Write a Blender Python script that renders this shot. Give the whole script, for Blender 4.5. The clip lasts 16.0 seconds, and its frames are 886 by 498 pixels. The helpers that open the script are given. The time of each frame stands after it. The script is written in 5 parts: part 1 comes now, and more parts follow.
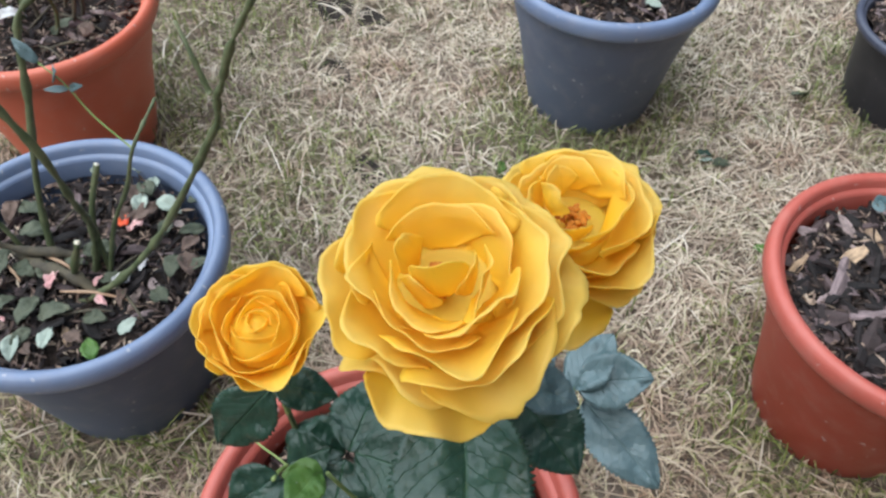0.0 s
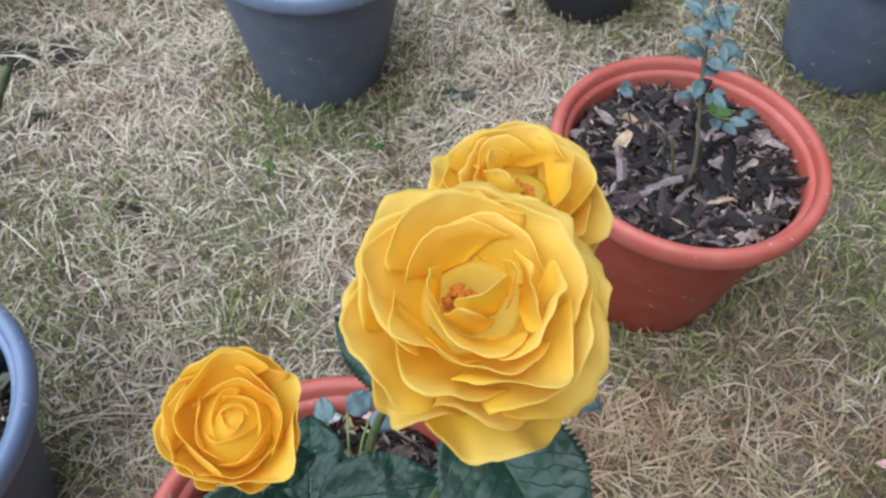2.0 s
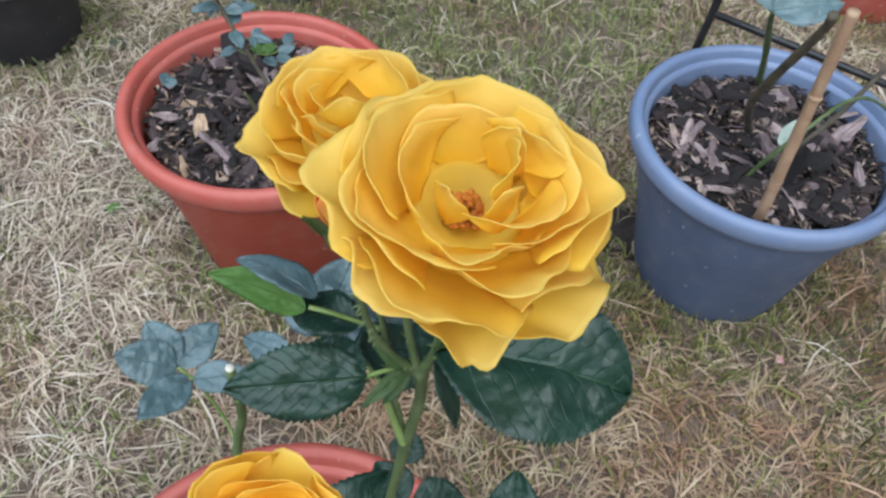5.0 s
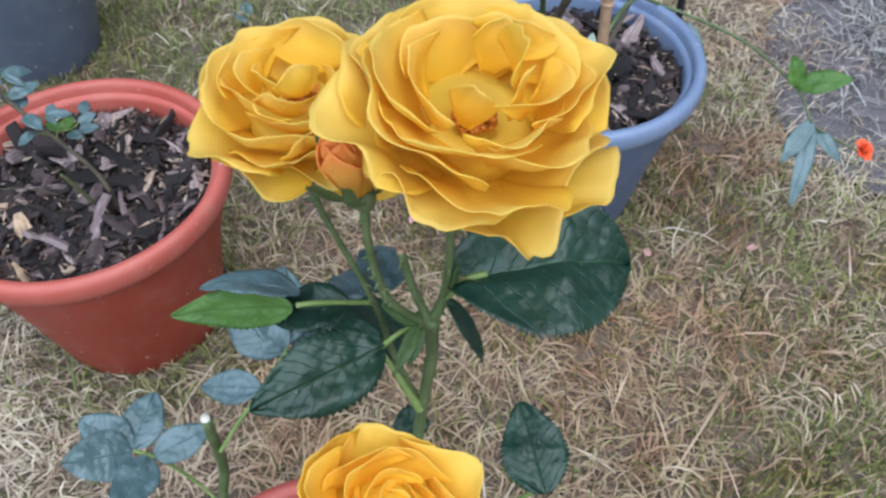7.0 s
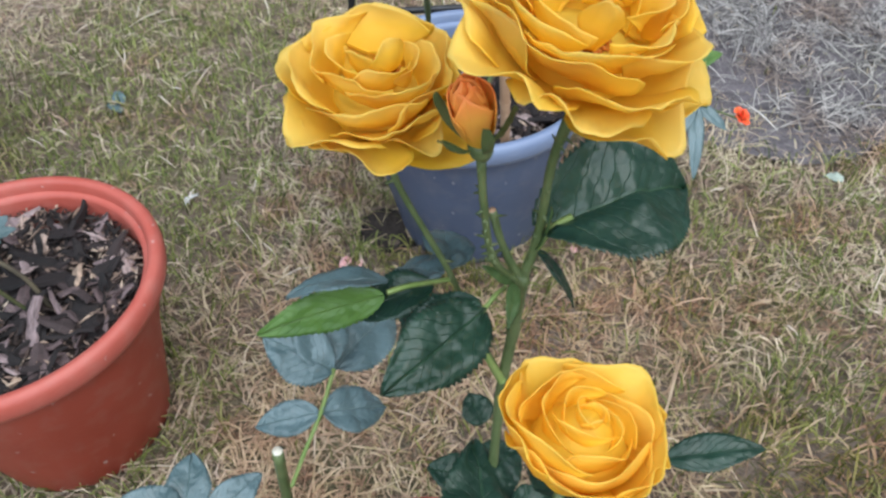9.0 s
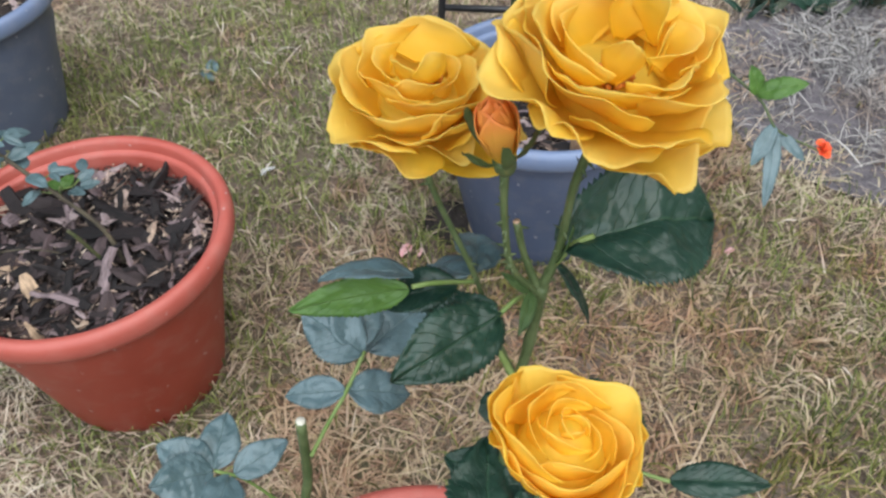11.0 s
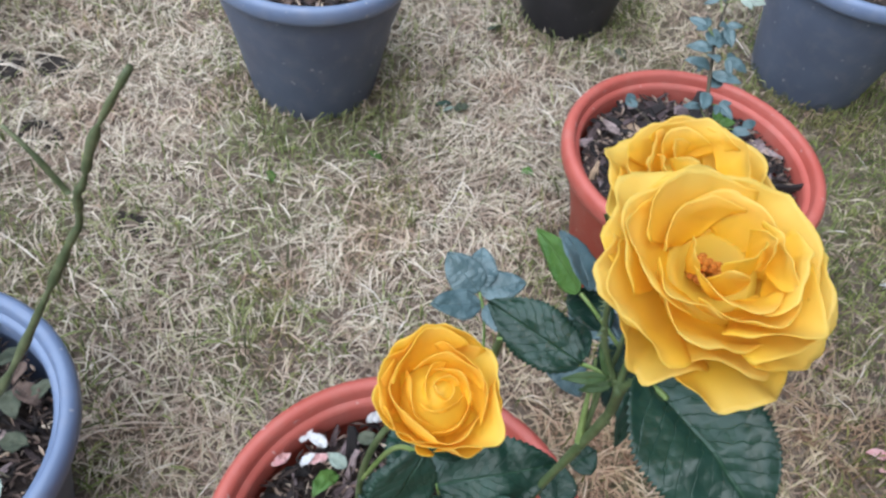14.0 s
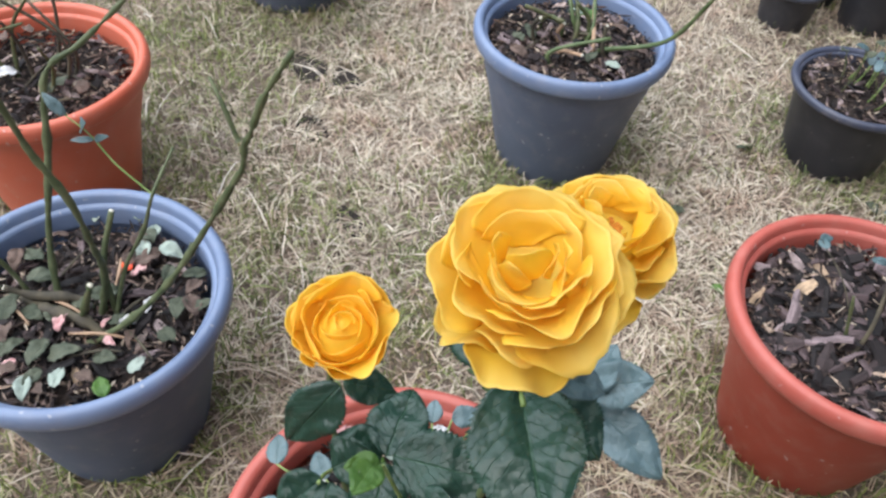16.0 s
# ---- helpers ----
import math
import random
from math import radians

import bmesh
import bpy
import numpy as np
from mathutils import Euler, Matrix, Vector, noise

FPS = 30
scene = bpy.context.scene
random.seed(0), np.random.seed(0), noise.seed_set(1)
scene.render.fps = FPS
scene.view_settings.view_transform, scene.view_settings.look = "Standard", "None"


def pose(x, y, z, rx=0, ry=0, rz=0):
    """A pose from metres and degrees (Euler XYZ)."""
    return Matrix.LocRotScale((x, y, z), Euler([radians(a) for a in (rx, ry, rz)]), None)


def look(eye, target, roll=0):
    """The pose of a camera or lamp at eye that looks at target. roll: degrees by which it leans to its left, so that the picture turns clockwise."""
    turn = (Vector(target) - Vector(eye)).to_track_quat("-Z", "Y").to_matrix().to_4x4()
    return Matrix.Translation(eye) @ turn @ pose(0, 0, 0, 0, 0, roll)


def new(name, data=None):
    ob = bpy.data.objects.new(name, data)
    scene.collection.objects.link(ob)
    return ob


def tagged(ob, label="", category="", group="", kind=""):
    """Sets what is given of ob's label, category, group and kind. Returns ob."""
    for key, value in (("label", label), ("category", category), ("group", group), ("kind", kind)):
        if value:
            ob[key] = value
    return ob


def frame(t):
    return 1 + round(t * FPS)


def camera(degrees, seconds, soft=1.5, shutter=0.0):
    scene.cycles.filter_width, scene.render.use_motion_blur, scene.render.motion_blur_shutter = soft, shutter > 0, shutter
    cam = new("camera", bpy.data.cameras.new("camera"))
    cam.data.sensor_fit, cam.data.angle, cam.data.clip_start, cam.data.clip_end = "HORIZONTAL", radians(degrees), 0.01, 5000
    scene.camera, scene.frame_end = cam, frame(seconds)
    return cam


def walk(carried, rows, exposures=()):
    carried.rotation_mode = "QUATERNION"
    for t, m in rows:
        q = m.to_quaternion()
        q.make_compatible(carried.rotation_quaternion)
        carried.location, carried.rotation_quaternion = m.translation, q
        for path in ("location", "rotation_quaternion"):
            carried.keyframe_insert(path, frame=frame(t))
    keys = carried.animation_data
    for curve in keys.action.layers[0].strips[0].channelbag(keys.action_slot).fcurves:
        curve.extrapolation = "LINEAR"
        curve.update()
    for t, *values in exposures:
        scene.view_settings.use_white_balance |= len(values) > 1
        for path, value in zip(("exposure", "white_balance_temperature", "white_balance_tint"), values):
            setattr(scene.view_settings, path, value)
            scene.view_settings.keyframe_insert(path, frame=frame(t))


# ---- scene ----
cam = camera(57.97, 16.0, soft=2.6)
PATH = [
    (0, (0.8050, 0.6879, 0.9393), (0.2792, 1.0178, 0.1553), 1.47),
    (0.5, (0.7793, 0.6603, 0.9380), (0.3010, 1.0510, 0.1516), 1.90),
    (1, (0.7664, 0.6619, 0.9361), (0.3406, 1.1006, 0.1448), 2.29),
    (1.5, (0.7587, 0.6697, 0.9400), (0.3901, 1.1526, 0.1456), 2.66),
    (2, (0.7386, 0.6459, 0.9379), (0.4447, 1.1746, 0.1416), 3.93),
    (2.5, (0.7070, 0.6117, 0.9289), (0.4895, 1.1804, 0.1356), 4.58),
    (3, (0.6820, 0.5957, 0.9259), (0.5395, 1.1963, 0.1392), 4.91),
    (3.5, (0.6673, 0.5936, 0.9188), (0.5989, 1.2122, 0.1361), 4.78),
    (4, (0.6691, 0.6066, 0.9196), (0.6698, 1.2323, 0.1395), 4.15),
    (4.5, (0.6698, 0.6192, 0.9149), (0.7477, 1.2402, 0.1349), 2.94),
    (4.7, (0.6562, 0.6297, 0.9024), (0.7935, 1.2366, 0.1196), 4.05),
    (6.8, (0.5763, 0.6366, 0.8891), (0.9565, 1.1521, 0.1211), -0.78),
    (7, (0.5715, 0.6394, 0.8816), (0.9720, 1.1424, 0.1157), -0.86),
    (7.5, (0.5464, 0.6442, 0.8631), (1.0028, 1.1074, 0.1034), -0.83),
    (8, (0.5227, 0.6557, 0.8750), (1.0206, 1.1020, 0.1314), -2.09),
    (8.2, (0.5143, 0.6597, 0.8721), (1.0254, 1.0988, 0.1331), -2.60),
    (10.3, (0.4856, 0.6834, 0.8671), (1.0465, 1.1130, 0.1594), -3.22),
    (10.5, (0.4885, 0.6762, 0.8689), (1.0377, 1.1153, 0.1579), -2.74),
    (11, (0.4978, 0.6526, 0.8830), (0.9783, 1.1460, 0.1579), -1.76),
    (11.5, (0.5220, 0.6198, 0.9115), (0.8901, 1.1865, 0.1744), -0.20),
    (12, (0.5639, 0.5709, 0.9380), (0.7644, 1.2048, 0.1910), 1.05),
    (12.5, (0.6186, 0.5228, 0.9568), (0.6650, 1.1914, 0.2146), 4.35),
    (13, (0.6354, 0.5269, 0.9581), (0.5784, 1.1815, 0.2043), 7.00),
    (13.5, (0.6385, 0.5510, 0.9462), (0.5027, 1.1737, 0.1756), 9.09),
    (14, (0.6647, 0.5719, 0.9425), (0.4303, 1.1543, 0.1642), 9.08),
    (14.5, (0.7332, 0.6004, 0.9440), (0.4046, 1.1391, 0.1683), 8.62),
    (15, (0.7830, 0.6158, 0.9555), (0.3692, 1.1057, 0.1881), 7.68),
    (15.5, (0.8205, 0.6258, 0.9700), (0.3369, 1.0753, 0.2190), 6.13),
    (16, (0.8274, 0.6123, 0.9739), (0.2892, 1.0269, 0.2401), 4.82),
]
walk(cam, [(t, look(eye, target, roll)) for t, eye, target, roll in PATH],
     [(0.0, 0.20, 5950, 7), (2.0, 0.10, 5600, 7), (4.5, 0.00, 5700, 7), (7.0, 0.09, 5550, 8), (8.2, 0.12, 5700, 8), (10.5, 0.12, 6250, 9), (11.0, 0.10, 6150, 9), (11.5, 0.13, 5600, 10), (12.0, 0.15, 5700, 10), (12.5, 0.16, 5950, 10), (13.5, 0.15, 5750, 10), (14.5, 0.20, 5650, 8), (16.0, 0.36, 6000, 10)])

# ---- world and sun: a bright overcast summer day ----
world = bpy.data.worlds.new("sky")
scene.world = world
world.use_nodes = True
wn = world.node_tree.nodes
sky = wn.new("ShaderNodeTexSky")
sky.sky_type, sky.sun_disc = "NISHITA", False
sky.sun_elevation, sky.sun_rotation = radians(58), radians(160)
sky.air_density, sky.dust_density, sky.ozone_density = 1.0, 6.0, 1.0
world.node_tree.links.new(sky.outputs[0], wn["Background"].inputs[0])
wn["Background"].inputs[1].default_value = 0.055
sun = new("sun", bpy.data.lights.new("sun", "SUN"))
sun.data.energy, sun.data.angle, sun.data.color = 4.5, radians(95), (0.94, 0.975, 1.0)
sun.matrix_world = look((-1.2, -0.95, 2.6), (0, 0, 0))
scene.view_settings.exposure = 0.0


# ---- materials ----
class Nodes:
    """Short hand for a node material."""

    def __init__(self, name, rough=0.6, metal=0.0):
        self.mat = bpy.data.materials.new(name)
        self.mat.use_nodes = True
        self.tree = self.mat.node_tree
        self.bsdf = self.tree.nodes["Principled BSDF"]
        self.bsdf.inputs["Roughness"].default_value = rough
        self.bsdf.inputs["Metallic"].default_value = metal

    def add(self, kind, **values):
        n = self.tree.nodes.new("ShaderNode" + kind)
        for k, v in values.items():
            n.inputs[k.replace("_", " ")].default_value = v
        return n

    def link(self, a, b):
        self.tree.links.new(a, b)

    def coords(self, which="Object"):
        return self.add("TexCoord").outputs[which]

    def noise(self, vec, scale, detail=4.0, rough=0.55):
        n = self.add("TexNoise", Scale=scale, Detail=detail, Roughness=rough)
        self.link(vec, n.inputs["Vector"])
        return n.outputs["Fac"]

    def ramp(self, fac, stops, hard=False):
        n = self.add("ValToRGB")
        el = n.color_ramp.elements
        if hard:
            n.color_ramp.interpolation = "CONSTANT"
        while len(el) < len(stops):
            el.new(0.5)
        for e, (p, c) in zip(el, stops):
            e.position, e.color = p, (*c, 1) if len(c) == 3 else c
        self.link(fac, n.inputs[0])
        return n.outputs[0]

    def mix(self, fac, a, b, mode="MIX"):
        n = self.tree.nodes.new("ShaderNodeMix")
        n.data_type, n.blend_type = "RGBA", mode
        for sock, v in ((n.inputs[0], fac), (n.inputs[6], a), (n.inputs[7], b)):
            if isinstance(v, (int, float)):
                sock.default_value = v
            elif isinstance(v, tuple):
                sock.default_value = (*v, 1)
            else:
                self.link(v, sock)
        return n.outputs[2]

    def math(self, op, a, b=0.0, clamp=False):
        n = self.tree.nodes.new("ShaderNodeMath")
        n.operation, n.use_clamp = op, clamp
        for sock, v in zip(n.inputs, (a, b)):
            if isinstance(v, (int, float)):
                sock.default_value = v
            else:
                self.link(v, sock)
        return n.outputs[0]

    def out(self, color=None, bump=None, depth=0.001, strength=0.6, rough=None):
        if color is not None:
            self.link(color, self.bsdf.inputs["Base Color"])
        if rough is not None:
            self.link(rough, self.bsdf.inputs["Roughness"])
        if bump is not None:
            b = self.add("Bump", Strength=strength, Distance=depth)
            self.link(bump, b.inputs["Height"])
            self.link(b.outputs[0], self.bsdf.inputs["Normal"])
        return self.mat

    def translucent(self, color, share):
        """Light that comes through a thin petal or leaf."""
        t = self.add("BsdfTranslucent")
        if isinstance(color, tuple):
            t.inputs[0].default_value = (*color, 1)
        else:
            self.link(color, t.inputs[0])
        m = self.add("MixShader", Fac=share)
        end = self.tree.nodes["Material Output"]
        self.link(self.bsdf.outputs[0], m.inputs[1])
        self.link(t.outputs[0], m.inputs[2])
        self.link(m.outputs[0], end.inputs[0])
        return self.mat


def plastic(name, base, light, rough=0.42, worn=1.0):
    """Moulded plastic, faded in cloudy areas, with dust and fine scuffs."""
    n = Nodes(name, rough)
    c = n.coords()
    big, fine = n.noise(c, 9.0, 5.0), n.noise(c, 160.0, 3.0)
    col = n.mix(n.ramp(big, [(0.35, (0, 0, 0)), (0.72, (1, 1, 1))]), base, light)
    dust = n.math("MULTIPLY", n.ramp(n.noise(c, 38.0, 6.0), [(0.5, (0, 0, 0)), (0.8, (1, 1, 1))]), 0.14 * worn)
    col = n.mix(dust, col, (0.42, 0.36, 0.30))
    scuff = n.ramp(n.noise(c, 90.0, 2.0, 0.3), [(0.735, (0, 0, 0)), (0.76, (1, 1, 1))])
    col = n.mix(n.math("MULTIPLY", scuff, 0.35 * worn), col, (0.6, 0.57, 0.54))
    r = n.math("ADD", n.math("MULTIPLY", big, 0.2), rough - 0.06)
    return n.out(col, fine, 0.0006, 0.35, r)


def straw_mat(name, stops, gloss=0.6, clump=0.55, bleach=1.0, share=0.15):
    """Blades whose colour goes partly by the clump they lie in, partly by the blade; rusty, mossy and bleached drifts."""
    n = Nodes(name, gloss)
    isl = n.add("NewGeometry").outputs["Random Per Island"]
    c = n.coords()
    tuft = n.math("ADD", n.math("MULTIPLY", n.math("SUBTRACT", n.noise(c, 24.0, 3.0, 0.6), 0.5), 2.6), 0.5, clamp=True)
    f = n.math("ADD", n.math("MULTIPLY", isl, 1.0 - clump), n.math("MULTIPLY", tuft, clump))
    col = n.ramp(f, stops)
    # rusty and mossy drifts of the lawn
    drift, slow = n.noise(c, 6.0, 4.0, 0.6), n.noise(c, 2.2, 3.0, 0.5)
    rust = n.ramp(drift, [(0.36, (0.85, 0.85, 0.85)), (0.50, (0, 0, 0))])
    col = n.mix(rust, col, n.mix(1.0, col, (0.94, 0.76, 0.66), "MULTIPLY"))
    moss = n.ramp(n.math("ADD", n.math("MULTIPLY", slow, 0.6), n.math("MULTIPLY", drift, 0.4)), [(0.50, (0, 0, 0)), (0.68, (0.4, 0.4, 0.4))])
    col = n.mix(moss, col, n.mix(1.0, col, (0.84, 0.88, 0.62), "MULTIPLY"))
    # sun-bleached stretch of the lawn
    off = n.add("Mapping", Location=(0.12, -1.5, 0.0))
    n.link(c, off.inputs[0])
    far = n.add("VectorMath")
    far.operation = "LENGTH"
    n.link(off.outputs[0], far.inputs[0])
    reach = n.math("ADD", far.outputs["Value"], n.math("MULTIPLY", n.math("SUBTRACT", drift, 0.5), 2.2))
    pale = n.math("MULTIPLY", n.ramp(reach, [(0.45, (0.85, 0.85, 0.85)), (1.20, (0, 0, 0))]), n.math("MULTIPLY", f, bleach))
    col = n.mix(pale, col, (0.86, 0.77, 0.63))
    # browner, trodden stretch
    mid = n.add("Mapping", Location=(-1.02, -0.95, 0.0))
    n.link(c, mid.inputs[0])
    gap = n.add("VectorMath")
    gap.operation = "LENGTH"
    n.link(mid.outputs[0], gap.inputs[0])
    worn = n.math("ADD", gap.outputs["Value"], n.math("MULTIPLY", n.math("SUBTRACT", drift, 0.5), 1.4))
    col = n.mix(n.ramp(worn, [(0.20, (0.9, 0.9, 0.9)), (0.70, (0, 0, 0))]), col, n.mix(1.0, col, (0.80, 0.70, 0.58), "MULTIPLY"))
    n.out(col)
    return n.translucent(col, share)


MAT = {}
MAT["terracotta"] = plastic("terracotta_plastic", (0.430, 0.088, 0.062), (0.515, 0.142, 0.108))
# same terracotta, darkened for the shade on the pot walls
MAT["terracotta_shaded"] = plastic("shaded_terracotta_plastic", (0.262, 0.038, 0.021), (0.315, 0.057, 0.034))
MAT["orange"] = plastic("orange_plastic", (0.60, 0.128, 0.066), (0.66, 0.180, 0.108))
# blue pots: sky light on the rims is put into this paler colour
MAT["blue"] = plastic("lit_blue_plastic", (0.158, 0.207, 0.325), (0.210, 0.268, 0.400), 0.36)
# their walls, with the shade put into two darker blues
MAT["blue_shaded"] = plastic("shaded_slate_blue_plastic", (0.084, 0.103, 0.152), (0.112, 0.137, 0.196))
MAT["dusk_shaded"] = plastic("shaded_dusk_blue_plastic", (0.070, 0.094, 0.158), (0.096, 0.127, 0.205))
MAT["black"] = plastic("black_plastic", (0.020, 0.020, 0.024), (0.034, 0.034, 0.041), 0.45, 0.25)
# rims of the black pots, their bluish sheen put into the colour
MAT["black_sheen"] = plastic("sheen_black_plastic", (0.045, 0.049, 0.076), (0.080, 0.089, 0.125), 0.4)
MAT["straw"] = straw_mat("dry_straw", [(0.10, (0.23, 0.160, 0.105)), (0.22, (0.38, 0.275, 0.190)), (0.34, (0.50, 0.375, 0.28)), (0.46, (0.56, 0.45, 0.345)), (0.53, (0.44, 0.41, 0.225)),
                                        (0.62, (0.59, 0.485, 0.345)), (0.74, (0.65, 0.545, 0.40)), (0.88, (0.73, 0.635, 0.49))])
MAT["stalk"] = straw_mat("pale_stalk", [(0.1, (0.46, 0.36, 0.27)), (0.4, (0.60, 0.505, 0.40)), (0.7, (0.72, 0.64, 0.54)), (0.9, (0.80, 0.74, 0.67))], clump=0.3)
MAT["grey_straw"] = straw_mat("grey_cut_straw", [(0.1, (0.10, 0.09, 0.09)), (0.35, (0.23, 0.215, 0.205)), (0.65, (0.40, 0.375, 0.35)), (0.9, (0.62, 0.585, 0.54))], clump=0.3, bleach=0.0)
MAT["thatch"] = straw_mat("brown_thatch", [(0.1, (0.15, 0.102, 0.075)), (0.3, (0.30, 0.21, 0.158)), (0.5, (0.42, 0.305, 0.238)), (0.62, (0.28, 0.25, 0.14)),
                                            (0.75, (0.48, 0.375, 0.31)), (0.9, (0.60, 0.50, 0.44))], clump=0.5, bleach=0.5)
MAT["grass"] = straw_mat("green_grass", [(0.1, (0.050, 0.068, 0.016)), (0.3, (0.115, 0.150, 0.034)), (0.5, (0.195, 0.240, 0.058)), (0.68, (0.285, 0.325, 0.090)), (0.82, (0.38, 0.40, 0.15)), (0.95, (0.50, 0.48, 0.25))], clump=0.35, bleach=0.15, share=0.25)


def ground_mat():
    n = Nodes("lawn_thatch", 0.95)
    c = n.coords()
    fine, mid, big = n.noise(c, 320.0, 4.0, 0.7), n.noise(c, 46.0, 5.0, 0.65), n.noise(c, 3.2, 3.0)
    stretch = n.add("Mapping", Scale=(1.0, 0.12, 1.0), Rotation=(0, 0, 0.7))
    n.link(c, stretch.inputs[0])
    strand = n.noise(stretch.outputs[0], 420.0, 3.0, 0.6)
    col = n.ramp(mid, [(0.25, (0.075, 0.055, 0.042)), (0.5, (0.18, 0.132, 0.100)), (0.75, (0.30, 0.232, 0.178))])
    col = n.mix(n.ramp(strand, [(0.5, (0, 0, 0)), (0.75, (0.8, 0.8, 0.8))]), col, (0.36, 0.30, 0.235))
    col = n.mix(n.math("MULTIPLY", n.ramp(big, [(0.3, (1, 1, 1)), (0.5, (0, 0, 0))]), 0.5), col, (0.145, 0.155, 0.055))
    h = n.math("ADD", n.math("MULTIPLY", fine, 0.4), n.math("ADD", mid, strand))
    return n.out(col, h, 0.006, 0.9)


MAT["ground"] = ground_mat()


def soil_mat(name, dark, pale):
    n = Nodes(name, 0.95)
    c = n.coords()
    a, b = n.noise(c, 240.0, 5.0, 0.7), n.noise(c, 30.0, 4.0)
    col = n.ramp(n.math("MULTIPLY", n.math("ADD", a, b), 0.5), [(0.35, dark), (0.65, pale)])
    return n.out(col, n.math("ADD", a, b), 0.004, 1.0)


MAT["stone"] = soil_mat("slate_stone", (0.13, 0.145, 0.175), (0.27, 0.29, 0.34))
MAT["soil"] = soil_mat("potting_soil", (0.012, 0.008, 0.006), (0.06, 0.04, 0.03))
MAT["earth"] = soil_mat("dry_earth", (0.085, 0.074, 0.080), (0.235, 0.21, 0.22))
MAT["hole"] = soil_mat("scorched_earth", (0.012, 0.009, 0.008), (0.065, 0.050, 0.040))


def bark_mat():
    n = Nodes("bark_chip", 0.85)
    rnd = n.add("ObjectInfo").outputs["Random"]
    c = n.coords()
    m = n.add("Mapping", Scale=(1.0, 7.0, 7.0))
    n.link(c, m.inputs[0])
    grain = n.noise(m.outputs[0], 60.0, 4.0, 0.7)
    col = n.ramp(rnd, [(0.0, (0.006, 0.005, 0.005)), (0.46, (0.017, 0.012, 0.012)), (0.62, (0.044, 0.030, 0.029)), (0.73, (0.125, 0.085, 0.084)),
                       (0.86, (0.34, 0.255, 0.255)), (0.96, (0.50, 0.385, 0.355)), (1.0, (0.60, 0.42, 0.26))])
    col = n.mix(n.ramp(grain, [(0.3, (0.75, 0.75, 0.75)), (0.6, (0, 0, 0))]), col, (0.02, 0.014, 0.012))
    return n.out(col, grain, 0.0015, 0.9)


MAT["bark"] = bark_mat()
n_ = Nodes("bark_crumb", 0.9)
MAT["crumb"] = n_.out(n_.ramp(n_.add("NewGeometry").outputs["Random Per Island"], [
    (0.0, (0.012, 0.009, 0.008)), (0.50, (0.055, 0.037, 0.030)), (0.75, (0.18, 0.12, 0.095)), (0.92, (0.42, 0.31, 0.23)), (1.0, (0.60, 0.50, 0.38))]))


def petal_mat(name, base, body, edge, through_col, share=0.32):
    """Petal: deep at the claw, paler at the lip, with fine veins along it."""
    n = Nodes(name, 0.5)
    n.bsdf.inputs["Specular IOR Level"].default_value = 0.42
    uv = n.coords("UV")
    sep = n.add("SeparateXYZ")
    n.link(uv, sep.inputs[0])
    wav = n.add("Mapping", Scale=(9.0, 1.2, 1.0))
    n.link(uv, wav.inputs[0])
    vein = n.noise(wav.outputs[0], 4.0, 3.0)
    soft = n.noise(n.coords(), 60.0, 3.0)
    v = n.math("ADD", sep.outputs[1], n.math("MULTIPLY", n.math("SUBTRACT", soft, 0.5), 0.25))
    col = n.ramp(v, [(0.10, base), (0.42, body), (0.60, body), (1.05, edge)])
    col = n.mix(n.math("MULTIPLY", n.ramp(vein, [(0.4, (0, 0, 0)), (0.75, (1, 1, 1))]), 0.10), col, base)
    n.out(col, vein, 0.0003, 0.18)
    return n.translucent(through_col, share)


MAT["petal"] = petal_mat("golden_petal", (0.965, 0.63, 0.022), (0.945, 0.690, 0.072), (0.935, 0.742, 0.192), (0.955, 0.728, 0.090), 0.54)
MAT["petal_deep"] = petal_mat("amber_petal", (0.985, 0.62, 0.018), (0.985, 0.700, 0.060), (0.975, 0.75, 0.150), (0.985, 0.735, 0.075), 0.54)
MAT["petal_bud"] = petal_mat("bud_petal", (0.95, 0.62, 0.05), (0.95, 0.50, 0.08), (0.93, 0.30, 0.08), (0.94, 0.46, 0.05), 0.34)


